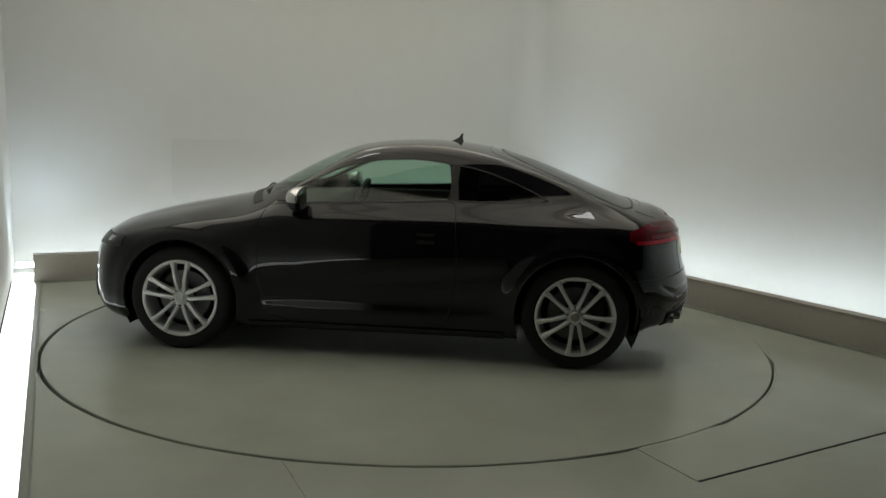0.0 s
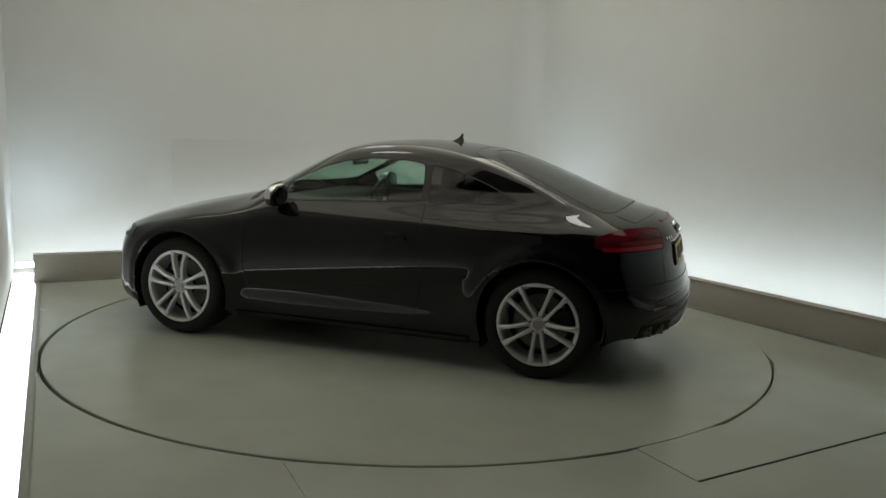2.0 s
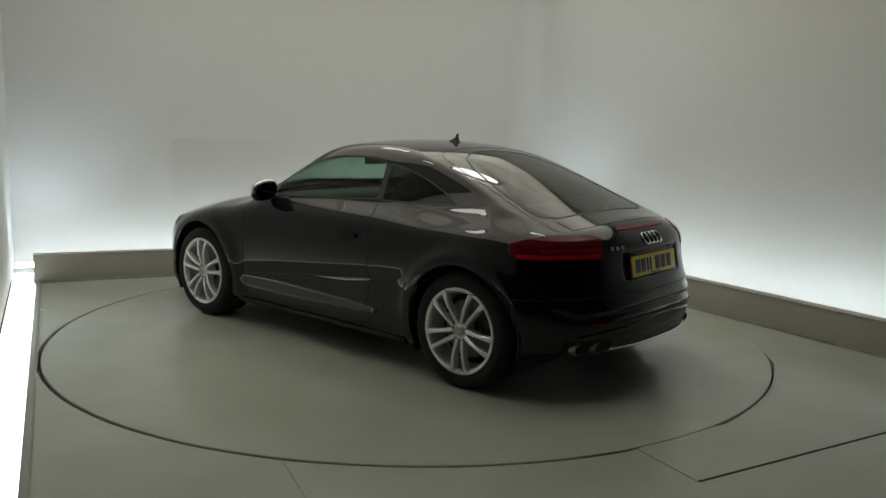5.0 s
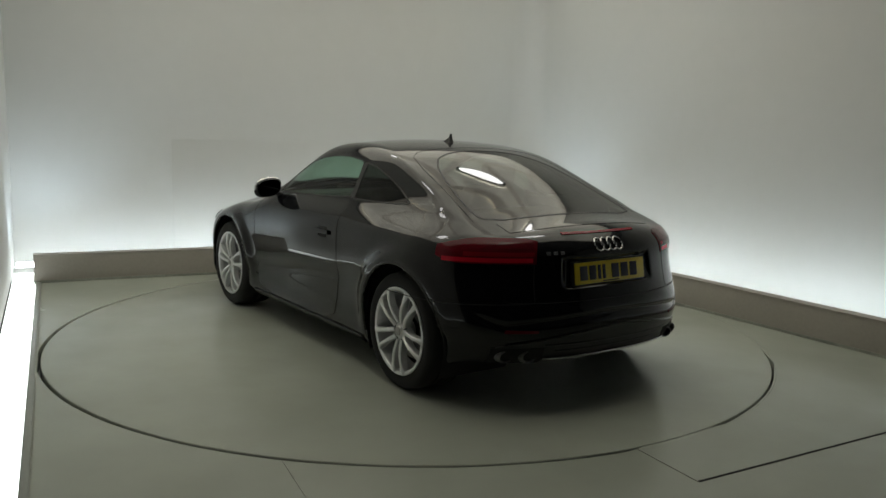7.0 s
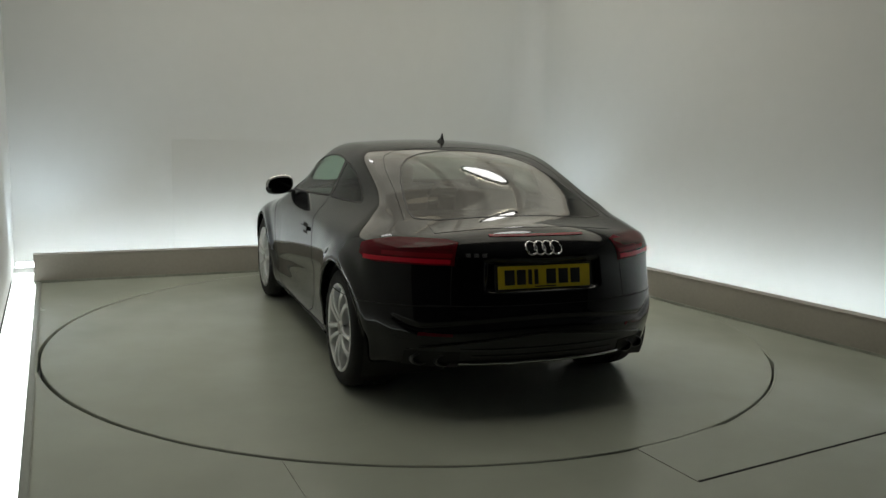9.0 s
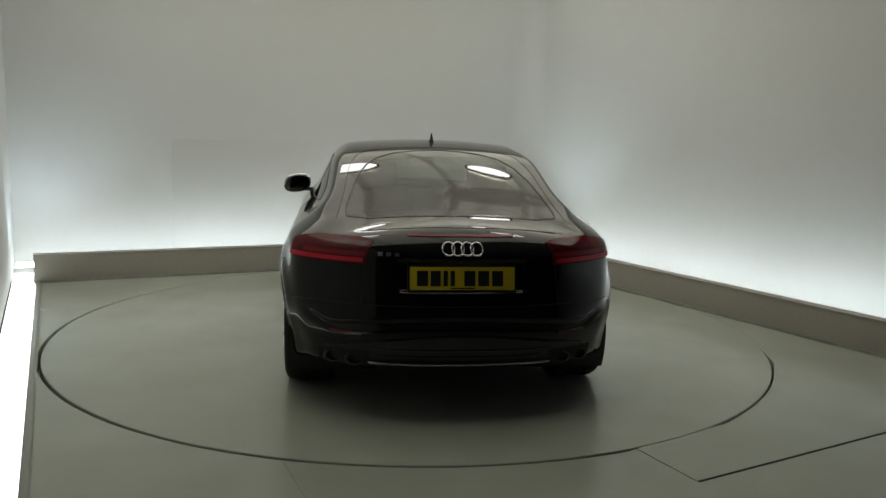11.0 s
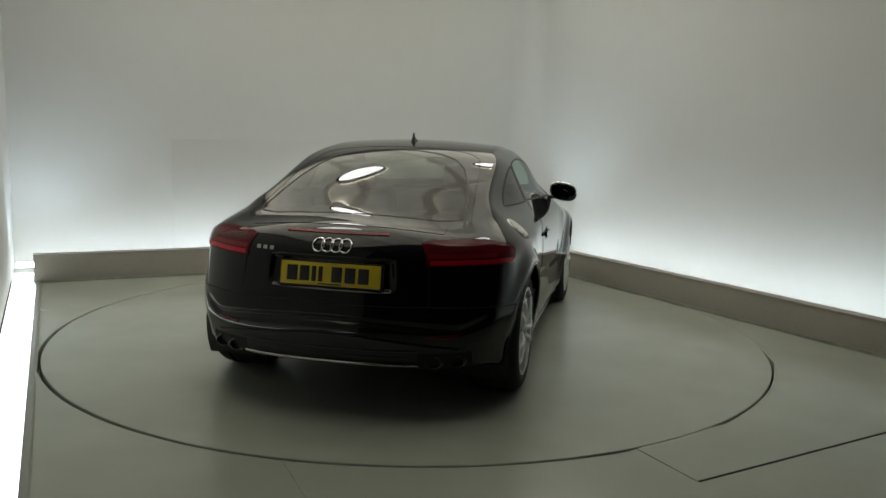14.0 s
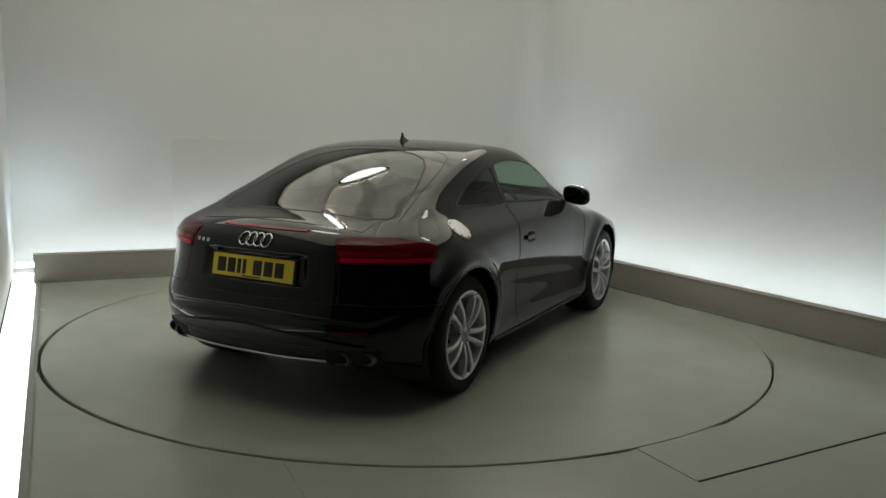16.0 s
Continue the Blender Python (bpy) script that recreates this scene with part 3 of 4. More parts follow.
def panel_mesh(name, V, N, tri, mat, parent, label="", mirror=0):
    """mirror 0: as it is, 1: other side, 2: both joined."""
    used, inv = np.unique(tri, return_inverse=True)
    v, n, f = V[used], N[used], inv.reshape(-1, 3)
    flip = np.array([1, -1, 1])
    if mirror == 1:
        v, n, f = v * flip, n * flip, f[:, ::-1]
    elif mirror == 2:
        v, n, f = np.vstack([v, v * flip]), np.vstack([n, n * flip]), np.vstack([f, f[:, ::-1] + len(v)])
    fn = np.cross(v[f[:, 1]] - v[f[:, 0]], v[f[:, 2]] - v[f[:, 0]])
    wrong = (fn * n[f].mean(1)).sum(1) < 0
    f[wrong] = f[wrong][:, ::-1]
    me = bpy.data.meshes.new(name)
    me.from_pydata(v.tolist(), [], f.tolist())
    me.materials.append(mat)
    me.shade_smooth()
    me.normals_split_custom_set_from_vertices([tuple(a) for a in n])
    ob = new(name, me)
    ob.parent = parent
    return tagged(ob, label)


def patch(grid, lift, thick=0.006):
    """A closed thin shell over a grid of points on the body."""
    G = np.asarray(grid)
    n = slope(G)
    a, b = G + n * lift, G + n * (lift - thick)
    ni, nj = G.shape[:2]
    idx = np.arange(ni * nj).reshape(ni, nj)
    v = np.vstack([a.reshape(-1, 3), b.reshape(-1, 3)])
    f = []
    for i in range(ni - 1):
        for j in range(nj - 1):
            q = (idx[i, j], idx[i + 1, j], idx[i + 1, j + 1], idx[i, j + 1])
            f += [q, tuple(k + ni * nj for k in q[::-1])]
    rim = list(idx[:, 0]) + list(idx[-1, 1:]) + list(idx[-2::-1, -1]) + list(idx[0, -2:0:-1])
    for p, q in zip(rim, rim[1:] + rim[:1]):
        f.append((q, p, p + ni * nj, q + ni * nj))
    return v, f


def both(data):
    """The same piece on the other flank."""
    v = np.array(data[0], float) * (1, -1, 1)
    return v, [tuple(reversed(q)) for q in data[1]]


def ribbon(points, width=0.0034, lift=0.0012):
    """A narrow dark gap line that lies on the body along points."""
    P = np.asarray(points, float)
    n = slope(P)
    d = np.gradient(P, axis=0)
    s = np.cross(n, d)
    s /= np.linalg.norm(s, axis=1, keepdims=True) + 1e-12
    g = np.stack([P - s * width / 2, P + s * width / 2], 1)
    return patch(g, lift, 0.003)


car = tagged(new("car"), "black two-door coupe with silver twin-spoke alloy wheels on a turntable", "car")
P, TAGS = body_grid()
V, TRI, KIND = split_faces(P, TAGS)
NRM = slope(V)
CENTRE = (np.abs(V[:, 1]) < 1e-6)
NRM[CENTRE, 1] = 0
NRM /= np.linalg.norm(NRM, axis=1, keepdims=True) + 1e-12
for kind_name, mat, label in (("body_shell", M_PAINT, "glossy black painted body"), ("tailgate", M_PAINT, "glossy black tailgate with spoiler lip"), ("rear_bumper", M_PAINT, ""),
                              ("front_bumper", M_PAINT, ""), ("bonnet", M_PAINT, ""), ("roof", M_PAINT, ""), ("underbody", M_TRIM, "black plastic underside"),
                              ("rear_window", M_GLASSDARK, "dark tinted rear window reflecting the ceiling"), ("windscreen", M_GLASS, "clear green-tinted windscreen")):
    panel_mesh(kind_name, V, NRM, TRI[KIND == kind_name], mat, car, label, 2)
doors = []
for k in (0, 1):
    d = panel_mesh("door", V, NRM, TRI[KIND == "door"], M_PAINT, car, "", k)
    panel_mesh("door_glass", V, NRM, TRI[KIND == "door_glass"], M_GLASS, d, "green-tinted side glass", k)
    panel_mesh("quarter_glass", V, NRM, TRI[KIND == "quarter_glass"], M_GLASSQTR, car, "dark quarter window", k)
    doors.append(d)


def on_both(name, data, mat, label="", parents=(None, None), smooth=True):
    made = []
    for k in (0, 1):
        made.append(part(name, data if k == 0 else both(data), mat, parents[k] or car, label, smooth))
    return made


# gap lines, window seals
def xz_line(pts, n=60):
    p = dense(pts, n, False)
    return side_at(p[:, 0], p[:, 1])


ring_pts = side_at(DOOR[:, 0], DOOR[:, 1])
on_both("door_gap", ribbon(np.vstack([ring_pts, ring_pts[:2]])), M_JOINT, "dark panel gap", doors)
for poly, nm in ((DOOR_GLASS, "window_seal"), (QUARTER_GLASS, "quarter_seal")):
    q = side_at(poly[:, 0], poly[:, 1])
    on_both(nm, ribbon(np.vstack([q, q[:2]]), 0.009, 0.002), M_TRIM, "black rubber seal")
on_both("pillar_cover", patch(np.array([side_at(np.linspace(-0.445, -0.488, 6), np.full(6, z)) for z in np.linspace(0.992, 1.205, 12)]), 0.002, 0.01), M_GLOSSTRIM, "gloss black pillar cover")
gl = REAR_GLASS[REAR_GLASS[:, 1] > 0.0]
k0 = int(np.argmax(np.abs(np.diff(np.vstack([gl, gl[:1]]), axis=0)).sum(1) > 0.1)) + 1
gl = np.roll(gl, -k0, 0)
on_both("rear_window_border", ribbon(top_at(gl[:, 0], gl[:, 1]), 0.010, 0.0018), M_TRIM, "black border of the rear window")
hp = dense([(-0.655, 0.0), (-0.662, 0.25), (-0.685, 0.42), (-0.76, 0.50), (-0.95, 0.548), (-1.20, 0.572), (-1.40, 0.600), (-1.53, 0.622)], 90, False)
hatch = top_at(hp[:, 0], hp[:, 1])
on_both("tailgate_gap", ribbon(hatch, 0.002), M_JOINT, "dark panel gap")
low = back_at(np.linspace(0, 0.62, 40), np.full(40, 0.574))
on_both("bumper_gap", ribbon(low), M_JOINT, "dark panel gap")
on_both("tailgate_side_gap", ribbon(back_at(np.linspace(0.475, 0.50, 24), np.linspace(0.89, 0.575, 24))), M_JOINT, "dark panel gap")
on_both("wing_gap", ribbon(round_at(np.linspace(-12, 46, 40), 0.555 + 0.02 * np.linspace(-12, 46, 40) / 60)), M_JOINT, "dark panel gap")

sail = np.array([side_at(np.linspace(0.645, 0.50, 8), 0.957 + k * (np.linspace(0.977, 1.052, 8) - 0.957)) for k in np.linspace(0, 1, 6)])
on_both("mirror_sail", patch(sail, 0.003, 0.008), M_TRIM, "black mirror mount panel", doors)

# sill blade, waist crease catching the light
on_both("side_skirt", patch(np.array([side_at(np.linspace(-0.81, 0.80, 40), np.full(40, z)) for z in np.linspace(0.165, 0.205, 6)]), 0.010, 0.03), M_PAINT, "black side skirt")
# wheel arch liners
aa = np.linspace(radians(-28), radians(208), 40)
for wx in (HALF_BASE, -HALF_BASE):
    v, f = [], []
    for yy in (0.40, 0.86):
        v += [(wx + (ARCH_R + 0.02) * math.cos(k), yy, WHEEL_Z + (ARCH_R + 0.02) * math.sin(k)) for k in aa]
    n = len(aa)
    f += [(k, k + 1, n + k + 1, n + k) for k in range(n - 1)]
    v.append((wx, 0.40, WHEEL_Z)); f += [(k + 1, k, 2 * n) for k in range(n - 1)]
    on_both("arch_liner", (v, f), M_TRIM, "black arch liner")
    lip = []
    for k in np.linspace(radians(-24), radians(204), 60):
        lip.append((wx + (ARCH_R + 0.004) * math.cos(k), WHEEL_Z + 0.005 + (ARCH_R + 0.004) * math.sin(k)))
    lip = np.array(lip)
    lip = lip[lip[:, 1] > 0.235]
    on_both("arch_lip", tube(side_at(lip[:, 0], lip[:, 1]) + np.array((0, -0.006, 0)), 0.010, 8), M_PAINT, "rolled wheel arch lip")


# ---- wheels ----
def spoke_mesh(sign):
    """One of a pair of spokes, bowed, tapering; axis of the wheel along y."""
    n = 10
    v, f = [], []
    for i in range(n):
        t = i / (n - 1)
        r = 0.045 + 0.190 * t
        off = sign * (0.019 + 0.032 * t ** 1.2)
        w = 0.0095 + 0.004 * (1 - t) ** 2 + 0.013 * t ** 5
        y = 0.012 + 0.020 * math.sin(math.pi * min(1, t * 0.9)) + 0.004 * t
        dep = 0.05 - 0.015 * t
        for dx, dy in ((-w, -dep), (-w, -0.006), (-w * 0.55, 0.0), (w * 0.55, 0.0), (w, -0.006), (w, -dep)):
            v.append((off + dx, y + dy, r))
    for i in range(n - 1):
        for k in range(6):
            q = (k + 1) % 6
            f.append((i * 6 + k, i * 6 + q, i * 6 + 6 + q, i * 6 + 6 + k))
    f += [tuple(range(6))[::-1], tuple((n - 1) * 6 + k for k in range(6))]
    return v, f


def wheel(x, y, turn):
    w = new("wheel")
    w.parent = car
    w.matrix_basis = Matrix.Translation((x, y, WHEEL_Z)) @ Matrix.Rotation(0 if y > 0 else math.pi, 4, "Z")
    tread = [(0.240, 0.012), (0.262, 0.022), (0.292, 0.022), (0.312, 0.012), (0.323, -0.006), (0.327, -0.03)]
    for k in range(4):
        c = -0.055 - k * 0.045
        tread += [(0.328, c + 0.016), (0.328, c - 0.014), (0.321, c - 0.016), (0.321, c - 0.022)]
    tread += [(0.327, -0.225), (0.312, -0.25), (0.28, -0.255), (0.235, -0.245)]
    part("tyre", lathe(tread, 72), M_RUBBER, w, "black low-profile tyre")
    part("rim", lathe([(0.244, 0.008), (0.245, 0.018), (0.239, 0.021), (0.226, 0.017), (0.219, 0.006), (0.216, -0.02), (0.214, -0.06), (0.205, -0.11)], 72), M_ALLOY, w, "silver alloy rim")
    part("barrel", lathe([(0.2055, -0.11), (0.2055, -0.23), (0.228, -0.24)], 48), M_ALLOYSHADE, w, "inner rim barrel with the wheel's shade in its colour")
    for i in range(5):
        for s in (-1, 1):
            part("spoke", spoke_mesh(s), M_ALLOY, w, at=Matrix.Rotation(radians(turn + 72 * i), 4, "Y"))
    part("hub", lathe([(0.001, 0.018), (0.028, 0.018), (0.034, 0.012), (0.036, 0.006), (0.052, 0.002), (0.060, -0.012), (0.062, -0.06)], 40), M_ALLOY, w)
    part("hub_cap", lathe([(0.001, 0.0225), (0.024, 0.0215), (0.0275, 0.016)], 32), M_STEEL, w, "dark grey centre cap")
    for i in range(5):
        a = radians(turn + 36 + 72 * i)
        part("wheel_bolt", lathe([(0.001, 0.006), (0.008, 0.006), (0.0095, -0.004)], 10), M_JOINT, w, at=Matrix.Translation((0.050 * math.sin(a), 0, 0.054 * math.cos(a))))
    part("brake_disc", lathe([(0.07, -0.075), (0.165, -0.075), (0.167, -0.079), (0.167, -0.10), (0.07, -0.10)], 48), M_DISCSTEEL, w, "grey steel brake disc")
    part("brake_shield", lathe([(0.001, -0.13), (0.2, -0.13)], 40), M_JOINT, w)
    part("brake_caliper", block(-0.05, 0.05, -0.12, -0.05, 0.10, 0.185, 0.012, Matrix.Rotation(radians(75 if x > 0 else -75), 4, "Y")), M_TRIM, w, "black brake caliper")


for x in (HALF_BASE, -HALF_BASE):
    for y in (0.872, -0.872):
        wheel(x, y, 184 if x < 0 else -2)


# ---- rear: lamps, plate, badges, exhausts ----
def corner_patch(a0, a1, z0, z1, na=26, nz=8):
    a = np.linspace(a0, a1, na)
    zz = np.array([np.linspace(z0(t), z1(t), nz) for t in np.linspace(0, 1, na)])
    return round_at(np.repeat(a[:, None], nz, 1), zz)


lamp_grid = corner_patch(12, 48, lambda t: 0.768 + 0.030 * max(0, 1 - t / 0.25) ** 1.5, lambda t: 0.890 - 0.040 * max(0, 1 - t / 0.36) ** 1.6 - 0.012 * max(0, t - 0.85) / 0.15)
lamps = on_both("tail_lamp", patch(lamp_grid, 0.004, 0.02), M_LAMPRED, "dark red wrap-around tail lamp")
# the lamp's bright reflex is painted as a brighter red bar
on_both("reflex_bar", patch(corner_patch(15, 46.5, lambda t: 0.776, lambda t: 0.798, 24, 3), 0.0065, 0.006), M_BARRED, "red bar with the lamp's bright reflex put into its colour", lamps)
on_both("reflector_strip", patch(corner_patch(22, 47, lambda t: 0.806, lambda t: 0.826, 20, 3), 0.006, 0.005), M_DULLRED, "dull red reflector strip", lamps)
on_both("lamp_lens", patch(corner_patch(27, 46.5, lambda t: 0.838, lambda t: 0.843 + 0.030 * min(1, 3 * t), 20, 5), 0.0055, 0.005), M_SMOKE, "smoked red lens", lamps)

brake = back_at(*np.meshgrid(np.linspace(-0.27, 0.27, 24), np.linspace(0.905, 0.914, 3), indexing="ij"))
part("high_brake_lamp", patch(brake, 0.004, 0.01), M_DULLRED, car, "thin red high brake lamp")
ly, lx = np.meshgrid(np.linspace(-0.52, 0.52, 40), np.linspace(-1.68, -1.79, 6), indexing="ij")
lip = top_at(lx + 0.28 * ly ** 2, ly)
part("spoiler", patch(lip, 0.002, 0.004), M_PAINT, car, "black spoiler lip")

plate = part("number_plate", block(-0.004, 0.004, -0.262, 0.262, -0.057, 0.057, 0.003), M_PLATE, car, "yellow rear number plate", at=pose(-1.940, 0.0, 0.709, 0, 10, 0))
for y, w in ((-0.20, 0.055), (-0.135, 0.05), (-0.085, 0.022), (-0.05, 0.022), (0.035, 0.055), (0.105, 0.055), (0.175, 0.055)):
    part("plate_bar", block(-0.0065, -0.0035, -y - w / 2, -y + w / 2, -0.038, 0.038, 0.001), M_INK, plate, "black bar")
part("plate_footer", block(-0.0065, -0.0035, -0.06, 0.06, -0.052, -0.046), M_INK, plate)
part("plate_holder", block(0.002, 0.03, -0.272, 0.272, -0.066, 0.066, 0.006), M_TRIM, car, "black plate holder", at=pose(-1.940, 0.0, 0.709, 0, 10, 0))

for k in range(4):
    c = (k - 1.5) * 0.047
    a = np.linspace(0, 2 * np.pi, 28, endpoint=False)
    pts = back_at(c + 0.0305 * np.cos(a), 0.852 + 0.0305 * np.sin(a)) + np.array((-0.006, 0, 0))
    part("emblem_ring", tube(pts, 0.0040, 8, True), M_CHROME, car, "chrome ring of the emblem")
for k in range(3):
    y = 0.405 - k * 0.040
    g = back_at(*np.meshgrid(np.linspace(y + 0.012, y - 0.012, 4), np.linspace(0.811, 0.829, 3), indexing="ij"))
    part("badge_bar", patch(g, 0.004, 0.006), M_SATIN, car, "chrome badge bar", smooth=False)

# bumper crease, diffuser, blade, exhausts
dy = np.linspace(-0.68, 0.68, 50)
dtop = 0.432 - 0.075 * np.abs(dy / 0.65) ** 1.6
part("diffuser_panel", patch(back_at(np.repeat(dy[:, None], 8, 1), 0.272 + (dtop[:, None] - 0.272) * np.linspace(0, 1, 8)), 0.003, 0.02), M_GLOSSTRIM, car, "black plastic diffuser panel")
for k, z in enumerate((0.325, 0.360)):
    w = 0.40 + 0.06 * k
    part("diffuser_rib", tube(back_at(np.linspace(-w, w, 30), np.full(30, z)) + np.array((-0.002, 0, 0)), 0.006, 8), M_GLOSSTRIM, car, "thin black rib")
blade = back_at(np.linspace(-0.46, 0.46, 40), np.full(40, 0.286))
part("diffuser_blade", tube(blade + np.array((-0.012, 0, 0)), 0.0085, 8), M_SATIN, car, "silver blade across the diffuser")
# dark patches paint the shade round the tips; the bumper isn't hollowed
cut = back_at(*np.meshgrid(np.linspace(0.455, 0.70, 12), np.linspace(0.262, 0.345, 5), indexing="ij"))
on_both("exhaust_shade", patch(cut, 0.006, 0.008), M_JOINT, "dark patch painted as shade round the exhaust tips")
for y in (0.527, 0.632, -0.527, -0.632):
    x = back_at(np.array([abs(y)]), np.array([0.298]))[0][0]
    pipe = part("exhaust_pipe", lathe([(0.033, 0.10), (0.033, -0.004), (0.037, -0.012), (0.043, -0.010), (0.045, 0.0), (0.045, 0.10)], 28), M_TAILPIPE, car, "oval dark metal exhaust tip", at=pose(x - 0.002, y, 0.298, 0, 0, -90) @ Matrix.Diagonal((1.08, 1, 0.74, 1)))
    # dark disc that stands in for the shade inside the pipe
    part("bore", lathe([(0.001, 0.03), (0.033, 0.03)], 20), M_JOINT, pipe)
on_both("bumper_reflector", patch(corner_patch(38, 50, lambda t: 0.425, lambda t: 0.440, 10, 3), 0.004, 0.006), M_SMOKE, "dark red reflector")
ry = np.linspace(-0.64, 0.64, 60)
part("bumper_ridge", tube(back_at(ry, 0.436 - 0.075 * np.abs(ry / 0.65) ** 1.6) + np.array((0.003, 0, 0)), 0.009, 8), M_PAINT, car, "ridge above the diffuser")

# fuel flap on the right rear wing
fc = side_at(np.array([-1.23]), np.array([0.905]))[0]
fn = slope(fc[None])[0] * (1, -1, 1)
fc = fc * (1, -1, 1)
fm = Matrix.Translation(Vector(fc) + Vector(fn) * 0.001) @ Vector(fn).to_track_quat("Y", "Z").to_matrix().to_4x4()
flap = part("fuel_flap", lathe([(0.001, 0.006), (0.062, 0.005), (0.074, 0.003), (0.078, -0.006)], 40), M_FLAP, car, "round brushed aluminium fuel flap", at=fm)
for k in range(8):
    a = radians(45 * k)
    part("flap_bolt", lathe([(0.001, 0.009), (0.005, 0.008), (0.006, 0.002)], 8), M_STEEL, flap, at=Matrix.Translation((0.066 * math.cos(a), 0, 0.066 * math.sin(a))))

# roof aerial
ax = top_at(np.array([-0.42]), np.array([0.0]))[0]
fin = bmesh.new()
prof = [(0.055, 0.0), (0.02, 0.012), (-0.012, 0.03), (-0.03, 0.058), (-0.042, 0.056), (-0.036, 0.02), (-0.045, 0.0)]
L = [fin.verts.new((x, max(0.003, 0.015 - 0.5 * z), z)) for x, z in prof]
Rr = [fin.verts.new((x, -max(0.003, 0.015 - 0.5 * z), z)) for x, z in prof]
fin.faces.new(L[::-1]); fin.faces.new(Rr)
for i in range(len(prof)):
    j = (i + 1) % len(prof)
    fin.faces.new((L[i], L[j], Rr[j], Rr[i]))
bmesh.ops.triangulate(fin, faces=[q for q in fin.faces if len(q.verts) > 4])
part("roof_aerial", fin, M_TRIM, car, "small black roof aerial", smooth=False, at=Matrix.Translation(Vector(ax) - Vector((0, 0, 0.003))))

# door handles, with the lock
on_both("door_handle", patch(np.array([side_at(np.linspace(-0.22, -0.40, 10), np.full(10, z)) for z in np.linspace(0.757, 0.782, 4)]), 0.016, 0.014), M_PAINT, "black door handle", doors)
# no hollow here: a dark patch paints the recess shade behind the handle
on_both("handle_recess_shade", patch(np.array([side_at(np.linspace(-0.255, -0.365, 8), np.full(8, z)) for z in np.linspace(0.735, 0.800, 6)]), 0.0015, 0.004), M_JOINT, "dark patch painted as the shade in the handle recess", doors)

# ---- mirrors ----
def mirror_parts(sgn, door):
    def sh(b):
        bmesh.ops.scale(b, vec=(1, sgn, 1), verts=b.verts)
        return b
    b = bmesh.new()
    bmesh.ops.create_uvsphere(b, u_segments=28, v_segments=18, radius=1)
    for v in b.verts:
        x, y, z = v.co
        v.co = Vector((0.46 + (0.085 * x if x > 0 else 0.02 * x) * (1 - 0.25 * y), 0.905 + 0.10 * math.copysign(abs(y) ** 0.8, y), 0.985 + 0.070 * math.copysign(abs(z) ** 0.75, z) - 0.014 * y))
    top = b.copy()
    bmesh.ops.bisect_plane(top, geom=top.verts[:] + top.edges[:] + top.faces[:], plane_co=(0, 0, 0.968), plane_no=(0, 0, -1), clear_outer=True)
    bmesh.ops.bisect_plane(b, geom=b.verts[:] + b.edges[:] + b.faces[:], plane_co=(0, 0, 0.968), plane_no=(0, 0, 1), clear_outer=True)
    rim = top.copy()
    bmesh.ops.bisect_plane(top, geom=top.verts[:] + top.edges[:] + top.faces[:], plane_co=(0.450, 0, 0), plane_no=(-1, 0, 0), clear_outer=True)
    bmesh.ops.bisect_plane(rim, geom=rim.verts[:] + rim.edges[:] + rim.faces[:], plane_co=(0.450, 0, 0), plane_no=(1, 0, 0), clear_outer=True)
    part("mirror_rim", sh(rim), M_TRIM, door, "black mirror surround")
    cap = part("mirror_cap", sh(top), M_SATIN, door, "satin aluminium mirror cap")
    part("mirror_base", sh(b), M_TRIM, door, "black mirror underside")
    g = bmesh.new()
    bmesh.ops.create_uvsphere(g, u_segments=28, v_segments=14, radius=1)
    for v in g.verts:
        x, y, z = v.co
        v.co = Vector((0.438 + 0.006 * x, 0.905 + 0.088 * math.copysign(abs(y) ** 0.8, y), 0.983 + 0.060 * math.copysign(abs(z) ** 0.75, z) - 0.012 * y))
    part("darkened_mirror", sh(g), M_MIRROR, door, "mirror glass with a dark reflection put into its colour")
    part("mirror_stalk", sh(block(0.455, 0.52, 0.76, 0.90, 0.925, 0.95, 0.01)), M_TRIM, door, "black mirror stalk")


mirror_parts(1, doors[0])
mirror_parts(-1, doors[1])

# ---- front: headlamps, grille, wipers ----
def nose_patch(a0, a1, z0, z1, na=20, nz=6):
    a = np.linspace(a0, a1, na)
    zz = np.array([np.linspace(z0(t), z1(t), nz) for t in np.linspace(0, 1, na)])
    return round_at(np.repeat(a[:, None], nz, 1), zz, 1.0)


hl = on_both("headlamp", patch(nose_patch(18, 52, lambda t: 0.64 - 0.03 * t, lambda t: 0.70 - 0.01 * t), 0.004, 0.012), M_GLOSSTRIM, "dark headlamp with clear lens")
# small pale patch, a glint painted onto the dark headlamp
on_both("headlamp_glint", patch(nose_patch(24, 30, lambda t: 0.655, lambda t: 0.685, 6, 4), 0.007, 0.006), M_GLINT, "pale patch painted as a glint on the lamp", hl)
part("grille", patch(np.concatenate([nose_patch(68, 90, lambda t: 0.33, lambda t: 0.62, 12, 8), nose_patch(68, 90, lambda t: 0.33, lambda t: 0.62, 12, 8)[-2::-1] * (1, -1, 1)]), 0.006, 0.015), M_TRIM, car, "black grille")
on_both("front_intake", patch(nose_patch(40, 62, lambda t: 0.27, lambda t: 0.40, 12, 5), 0.004, 0.01), M_TRIM, "black front intake")
wp = top_at(np.linspace(0.80, 0.92, 12), np.linspace(0.45, -0.15, 12))
part("wiper", tube(wp + np.array((0.0, 0, 0.012)), 0.008, 6), M_TRIM, car, "black wiper")
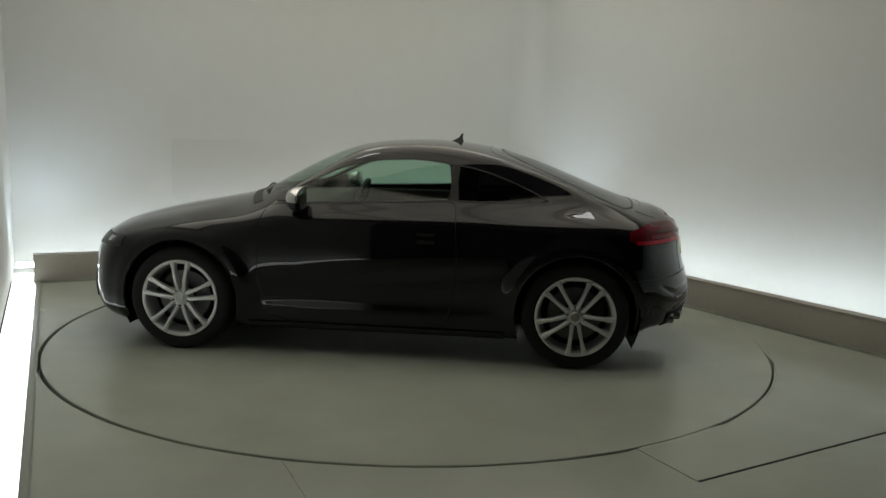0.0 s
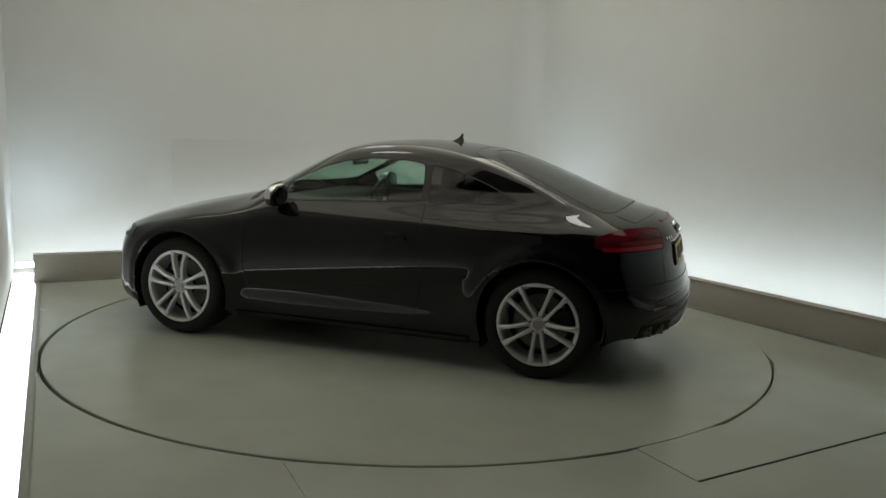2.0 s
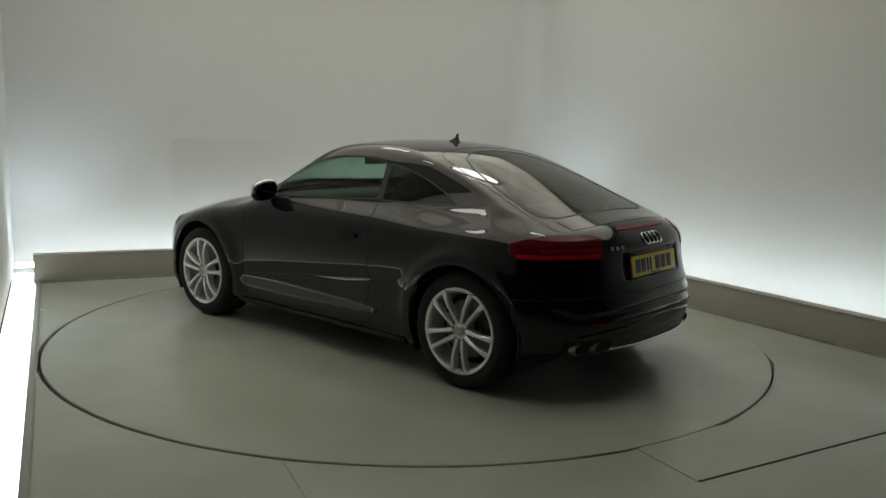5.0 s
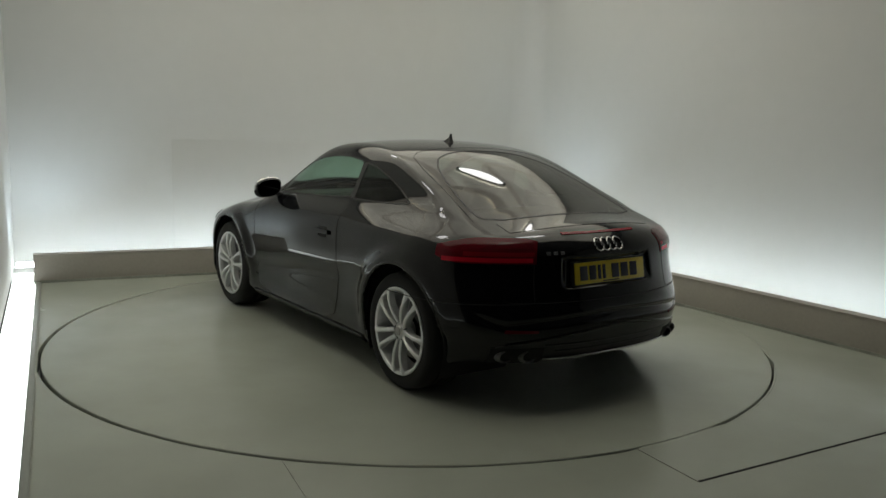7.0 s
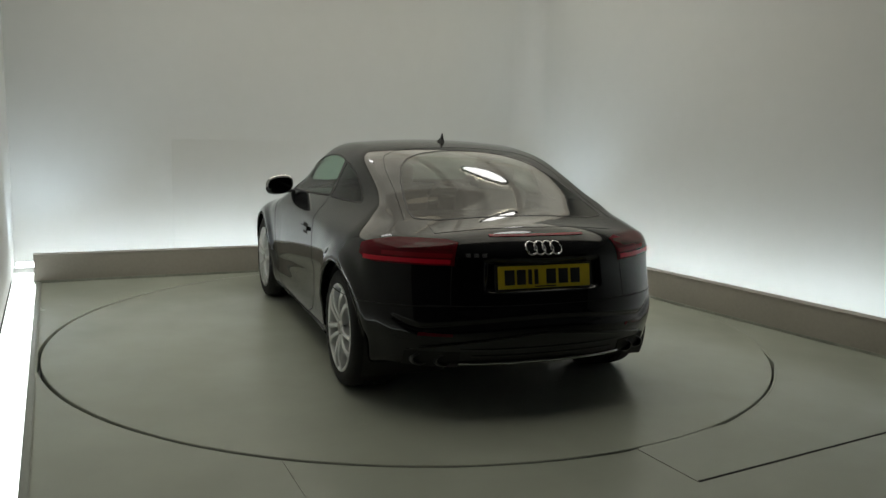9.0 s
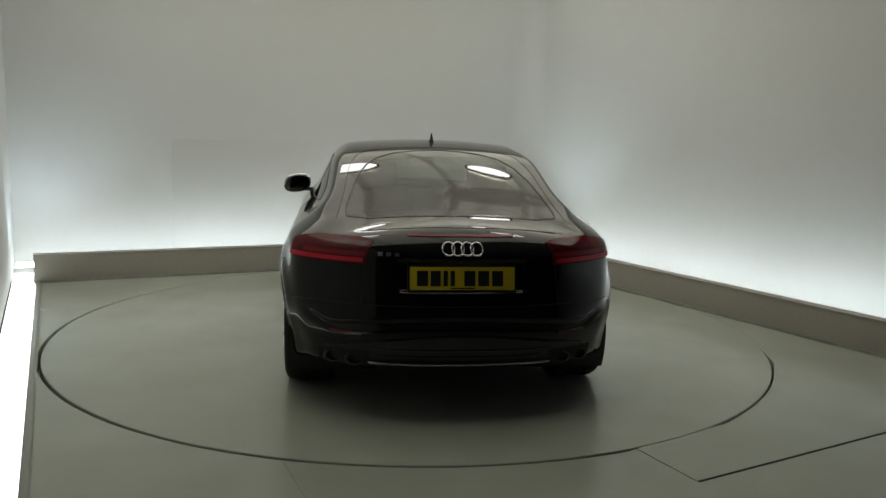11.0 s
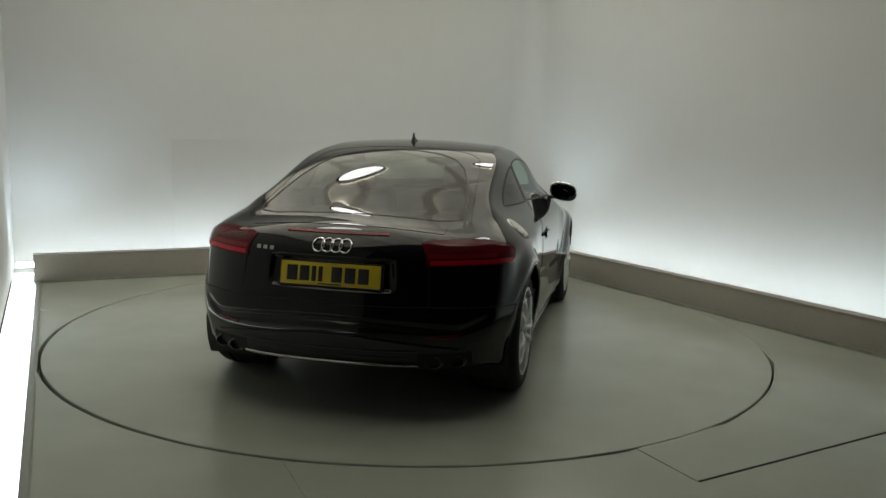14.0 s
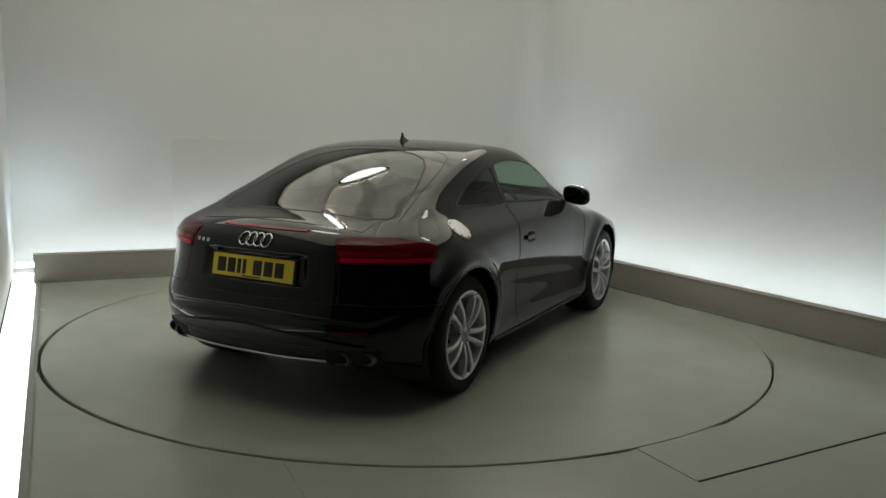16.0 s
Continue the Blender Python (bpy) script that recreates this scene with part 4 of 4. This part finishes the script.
cow = np.array([top_at(np.full(24, 0.90) - np.linspace(-0.62, 0.62, 24) ** 2 * 0.32 + k, np.linspace(-0.62, 0.62, 24)) for k in np.linspace(0.0, 0.06, 3)])
part("cowl_panel", patch(cow, 0.003, 0.008), M_TRIM, car, "black cowl panel")
# ---- cabin ----
part("cabin_floor", block(-1.55, 0.9, -0.70, 0.70, 0.22, 0.30, 0.01), M_CABIN, car, "dark cabin floor")
part("dashboard", block(0.42, 0.80, -0.68, 0.68, 0.62, 0.935, 0.06, seg=4), M_CABIN, car, "black dashboard")
part("parcel_shelf", block(-1.62, -1.0, -0.60, 0.60, 0.80, 0.845, 0.015), M_CABIN, car, "black parcel shelf")
part("rear_bench", block(-1.05, -0.78, -0.56, 0.56, 0.45, 0.93, 0.06, seg=4), M_LEATHER, car, "black rear bench")
for k, sg in ((0, 1), (1, -1)):
    part("door_card", block(-0.45, 0.72, 0.70 * sg - 0.02, 0.70 * sg + 0.02, 0.30, 0.935, 0.012), M_CABIN, car, "black door lining")


def seat(y):
    s = new("front_seat")
    s.parent = car
    s.matrix_basis = pose(-0.28, y, 0.30)
    part("seat_cushion", block(-0.05, 0.48, -0.25, 0.25, 0.05, 0.24, 0.06, seg=4), M_LEATHER, s, "black leather cushion")
    part("seat_back", block(-0.09, 0.06, -0.245, 0.245, 0.0, 0.62, 0.055, Matrix.Translation((-0.02, 0, 0.15)) @ Matrix.Rotation(radians(-18), 4, "Y"), 4), M_LEATHER, s, "black leather seat back")
    part("headrest", block(-0.05, 0.045, -0.13, 0.13, 0.0, 0.17, 0.042, Matrix.Translation((-0.225, 0, 0.735)) @ Matrix.Rotation(radians(-10), 4, "Y"), 4), M_LEATHER, s, "black leather headrest")
    for dy in (-0.05, 0.05):
        part("headrest_post", tube([(-0.20, dy, 0.66), (-0.225, dy, 0.78)], 0.006, 8), M_STEEL, s)


seat(0.36)
seat(-0.36)
a = np.linspace(0, 2 * np.pi, 40, endpoint=False)
sw = part("steering_wheel", tube([(0.0, 0.175 * math.cos(k), 0.175 * math.sin(k)) for k in a], 0.016, 10, True), M_LEATHER, car, "black leather steering wheel", at=pose(0.34, -0.36, 0.86, 0, -22, 0))
part("wheel_boss", block(-0.02, 0.03, -0.07, 0.07, -0.06, 0.05, 0.02), M_CABIN, sw)
for ang in (0, 180, 270):
    part("wheel_arm", block(-0.008, 0.008, 0.05, 0.17, -0.014, 0.014, 0.004, Matrix.Rotation(radians(ang), 4, "X")), M_STEEL, sw)
part("cabin_mirror", block(0.30, 0.33, -0.11, 0.11, 1.15, 1.21, 0.012), M_TRIM, car, "interior mirror")


def motions():
    rows = [(t, Matrix.Rotation(radians(172.74 - 7.009 * t), 4, "Z")) for t in range(17)]
    walk(table, rows)
    walk(car, [(t, m @ Matrix.Translation((0.142, -0.066, 0.0))) for t, m in rows])


motions()
